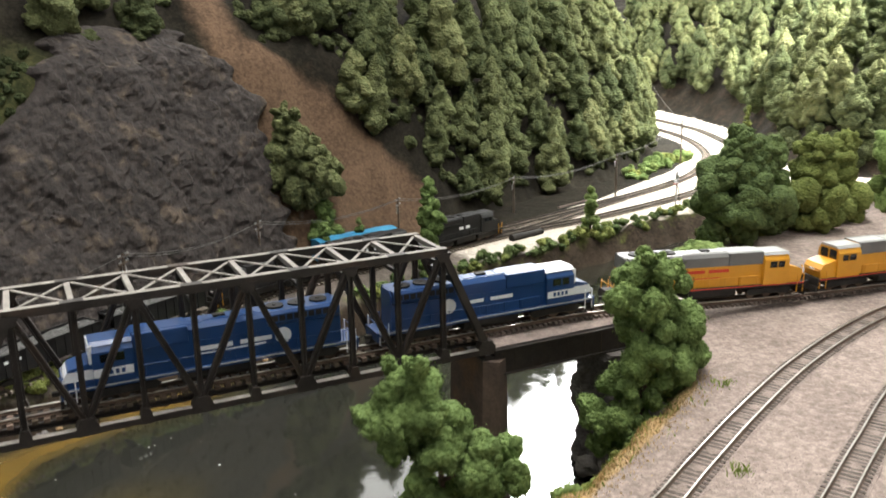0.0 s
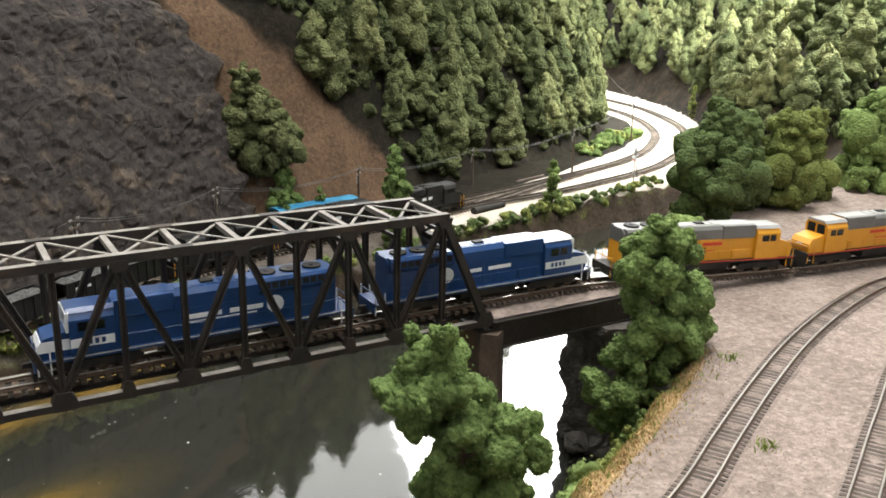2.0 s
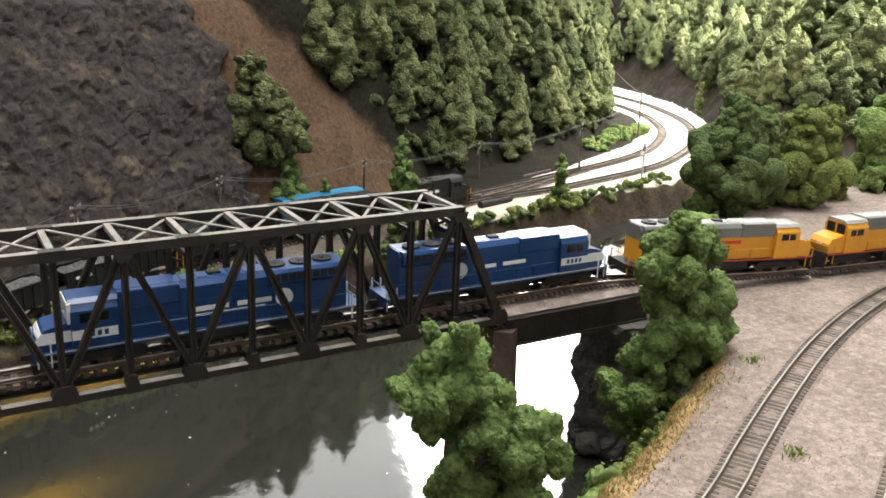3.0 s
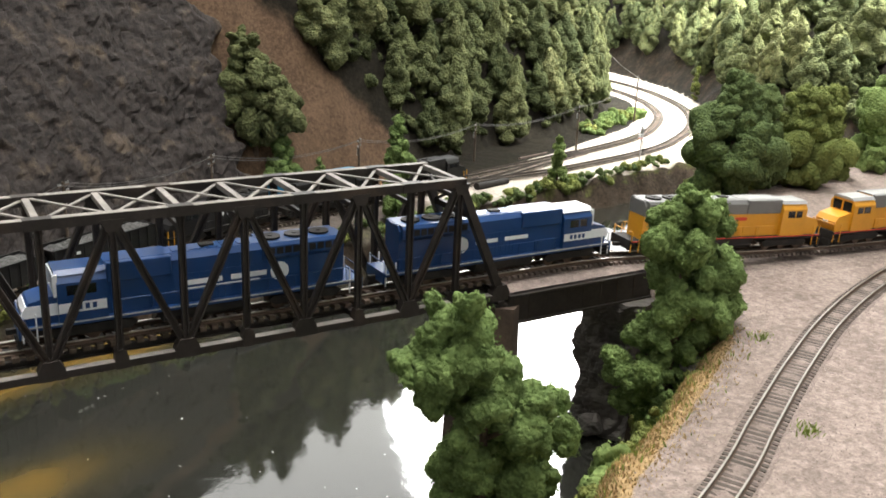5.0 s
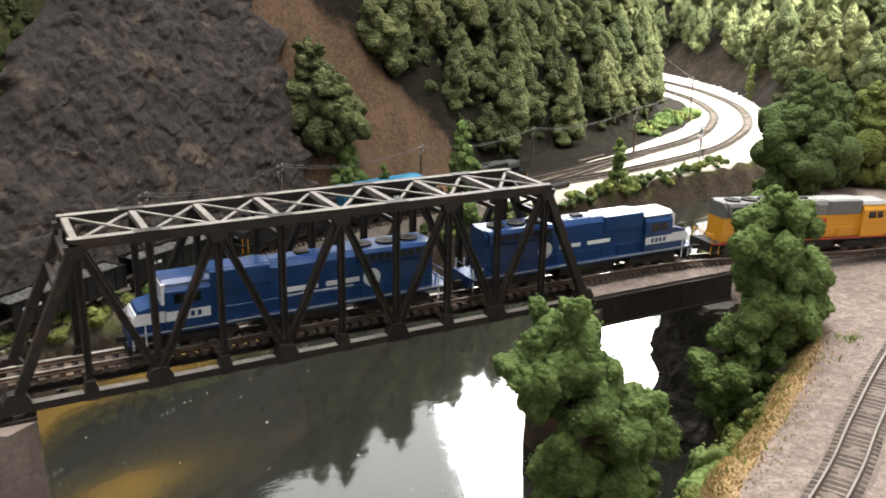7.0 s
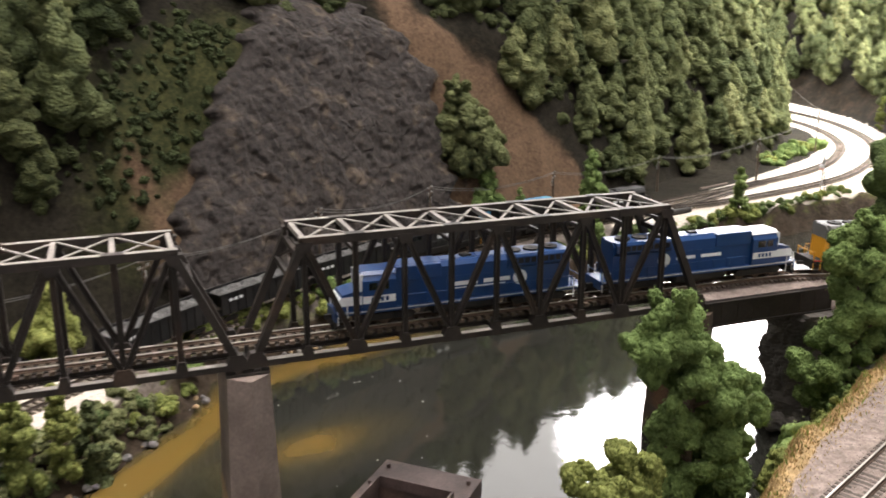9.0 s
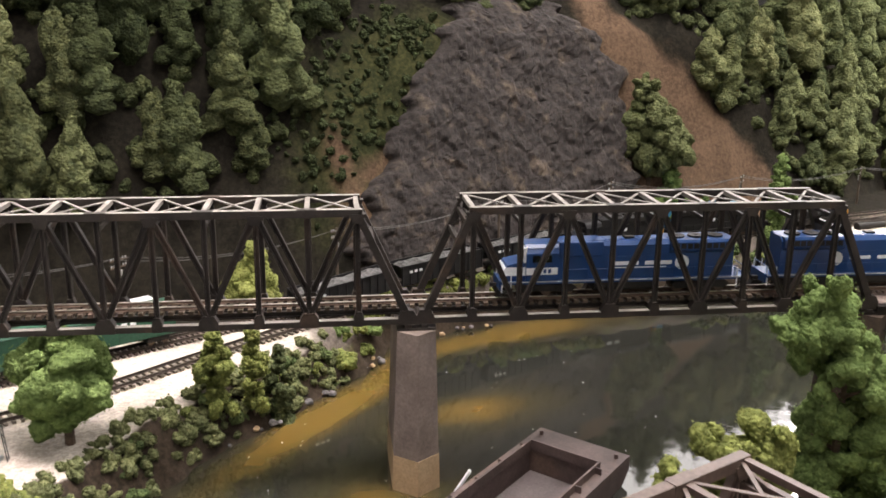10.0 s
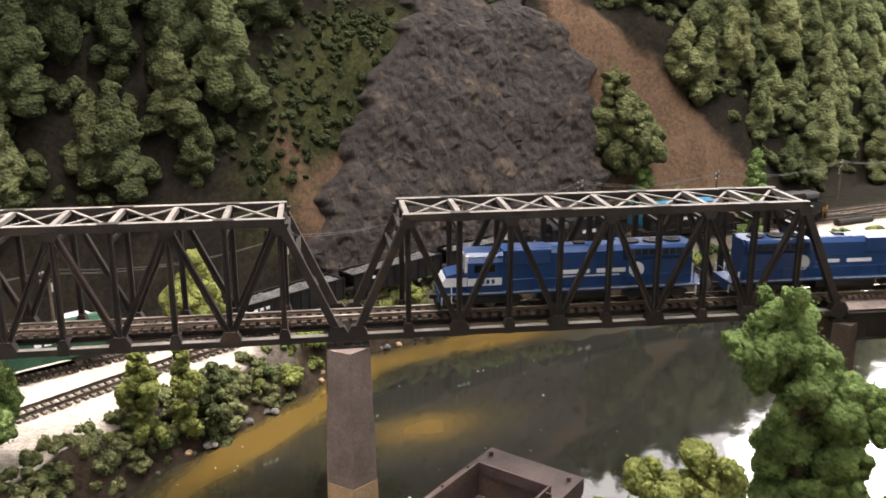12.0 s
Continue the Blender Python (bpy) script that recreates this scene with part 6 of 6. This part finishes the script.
def boxcar(m, L, paint, label):
    root = thing("freight_car", label, "freight car", m, "standing freight cars")
    part("body", box(bmesh.new(), 0.2, L - 0.2, -0.92, 0.92, 0.7, 2.7, 0.04), M[paint], root)
    part("roof", prism(bmesh.new(), [(-0.96, 2.68), (0.96, 2.68), (0.9, 2.76), (0, 2.9), (-0.9, 2.76)], 0.15, L - 0.15), M[paint], root)
    for s in (-1, 1):
        part("door", box(bmesh.new(), L / 2 - 0.8, L / 2 + 0.8, s * 0.94 - 0.03, s * 0.94 + 0.03, 0.75, 2.6), M[paint], root)
        for i in range(10):
            x = 0.4 + i * (L - 0.8) / 9
            if abs(x - L / 2) > 0.9:
                part("side_rib", box(bmesh.new(), x - 0.03, x + 0.03, s * 0.94 - 0.03, s * 0.94 + 0.03, 0.75, 2.62), M[paint], root)
        for i in range(3):
            part("lettering_bar", box(bmesh.new(), L * 0.62 + i * 0.6, L * 0.62 + i * 0.6 + 0.4, s * 0.975 - 0.006, s * 0.975 + 0.006, 1.9, 2.15), M["white"], root)
    for cx in (1.4, L - 1.4):
        t_ = part("truck_frame", box(bmesh.new(), cx - 0.8, cx + 0.8, -0.7, 0.7, 0.25, 0.65, 0.1), M["truck"], root)
        for dx in (-0.5, 0.5):
            w = bmesh.new()
            for s in (-1, 1):
                cyl(w, (cx + dx, s * 0.42, 0.27), (cx + dx, s * 0.54, 0.27), 0.27, 14)
            part("wheelset", w, M["rail"], t_)
    return root


SIDING = rail_line([(x, y, YZ) for x, y in ((-52, -10), (-34, 1.5), (-26.7, 7.5), (-23, 10.2), (-18.5, 13), (-13, 16.4), (-5, 22), (6, 29.8))])
ss = next(i for i, p in enumerate(SIDING) if p.x >= -25.6) / 10
boxcar(pose_on(SIDING, ss, 12.0), 12.0, "green_car", "dark green freight car standing on the siding")
boxcar(pose_on(SIDING, ss - 11.6, 11.0), 11.0, "rust_box", "brown freight car standing on the siding")
INNER = rail_line([(x, y, YZ) for x, y in ((28, 40.6), (42, 43.6), (54.5, 46.9), (69.1, 50.0))])
boxcar(pose_on(INNER, 1.5, 9.5), 9.5, "blue_tarp", "bright blue freight car behind the yard train")


def rock(x, y, z, s, label, seed, paint="stone", group="loose rocks"):
    b = bmesh.new()
    bmesh.ops.create_icosphere(b, subdivisions=3, radius=s)
    for v in b.verts:
        v.co += v.co.normalized() * s * (0.35 * noise.noise(v.co / s * 1.1 + Vector((seed, 0, 0))) + 0.15 * noise.noise(v.co / s * 3 + Vector((seed, 2, 0))))
        v.co.z *= 0.7
    b.transform(Matrix.Translation((x, y, z)))
    return tagged(part("rock", b, M[paint]), label, "rock", group)


rock(33.2, -7.2, -2.6, 0.75, "grey rock wedged in the plateau bank", 3)
rock(33.9, 0.6, -9.6, 0.8, "brown mossy rock at the foot of the abutment", 5, "dark_stone")
rr = random.Random(12)
for i in range(46):
    p = Vector(SHORE[4 + i % 8]).lerp(Vector(SHORE[5 + i % 8]), rr.random())
    if p.x < 44:
        rock(p.x - rr.uniform(-0.4, 0.7), p.y + rr.uniform(-0.3, 0.7), -10.2 + rr.uniform(0, 0.25), rr.uniform(0.12, 0.3), "small pale stone on the muddy waterline", i, "stone" if i % 3 else "footing", "waterline stones")
part("mooring_plank", box(bmesh.new(), -0.07, 0.07, -0.12, 0.12, 0, 1.9, 0.02), M["white"])
ob = scene.objects["mooring_plank"]
tagged(ob, "white plank leaning against the pier footing", "plank")
ob.matrix_basis = scaled(Matrix.Translation((1.9, -1.6, -10.35)) @ Matrix.Rotation(math.radians(32), 4, "Y"))


def log(p, q, r, label, paint="truck"):
    b = bmesh.new()
    cyl(b, p, q, r, 12, r * 0.8)
    return tagged(part("log", b, M[paint]), label, "log")


log((52.5, 42.0, -6.6), (57.2, 43.2, -6.6), 0.42, "long black drum lying beside the yard tracks")
log((66.0, 53.2, -6.75), (71.5, 55.0, -6.75), 0.16, "dark timber lying behind the yard tracks", "tie")


def pickup(m, label):
    root = thing("van", label, "vehicle", m, "parked vehicles")
    part("body", prism_y(bmesh.new(), [(0, 0.2), (3.2, 0.2), (3.2, 0.75), (2.5, 0.85), (2.0, 1.25), (0.05, 1.3)], -0.55, 0.55), M["white"], root)
    for s in (-1, 1):
        part("side_window", box(bmesh.new(), 1.1, 2.0, s * 0.553 - 0.01, s * 0.553 + 0.01, 0.85, 1.15), M["glass"], root)
        for x in (0.65, 2.55):
            part("wheel", cyl(bmesh.new(), (x, s * 0.5, 0.22), (x, s * 0.58, 0.22), 0.22, 14), M["truck"], root)
    return root


pickup(Matrix.Translation((-19.8, 20.3, ground_z(-18.6, 21.3) - 0.02)) @ Matrix.Rotation(0.7, 4, "Z"), "small white van parked behind the bridge")


def scatter(name, label, category, count, place, lo, hi, material, seed, flat=0.6):
    """Tiny loose stones or specks, each a bent octahedron."""
    r_ = random.Random(seed)
    V, F = [], []
    feet = [place(r_) for _ in range(count)]
    zs = np.maximum(land(np.array([f[0] for f in feet]), np.array([f[1] for f in feet])), WATER) + 0.02
    for (x, y), z in zip(feet, zs.tolist()):
        s, k = r_.uniform(lo, hi), len(V)
        j = [r_.uniform(0.6, 1.3) * s for _ in range(6)]
        V += [(x + j[0], y, z), (x, y + j[1], z), (x - j[2], y, z), (x, y - j[3], z), (x, y, z + j[4] * flat), (x, y, z - j[5] * flat)]
        F += [(k, k + 1, k + 4), (k + 1, k + 2, k + 4), (k + 2, k + 3, k + 4), (k + 3, k, k + 4), (k + 1, k, k + 5), (k + 2, k + 1, k + 5), (k + 3, k + 2, k + 5), (k, k + 3, k + 5)]
    me = bpy.data.meshes.new(name)
    me.from_pydata([(x * U, y * U, z * U) for x, y, z in V], [], F)
    me.materials.append(material)
    return tagged(new(name, me), label, category, kind="stuff")


def on_plateau(r_):
    while True:
        x, y = r_.uniform(14, 64), r_.uniform(-30, 0)
        if r_.random() < 1.3 - (x - 14) / 60 and foot_d(x, y, EDGE) < -0.6:
            return x, y


def on_water(r_):
    return r_.uniform(-10, 30), r_.uniform(-12, 20)


scatter("pebbles", "loose grey brown pebbles on the plateau", "pebbles", 7000, on_plateau, 0.02, 0.055, M["pebble"], 8)
scatter("floating_specks", "tiny white specks floating on the river", "debris", 90, on_water, 0.025, 0.07, M["white"], 9, 0.4)
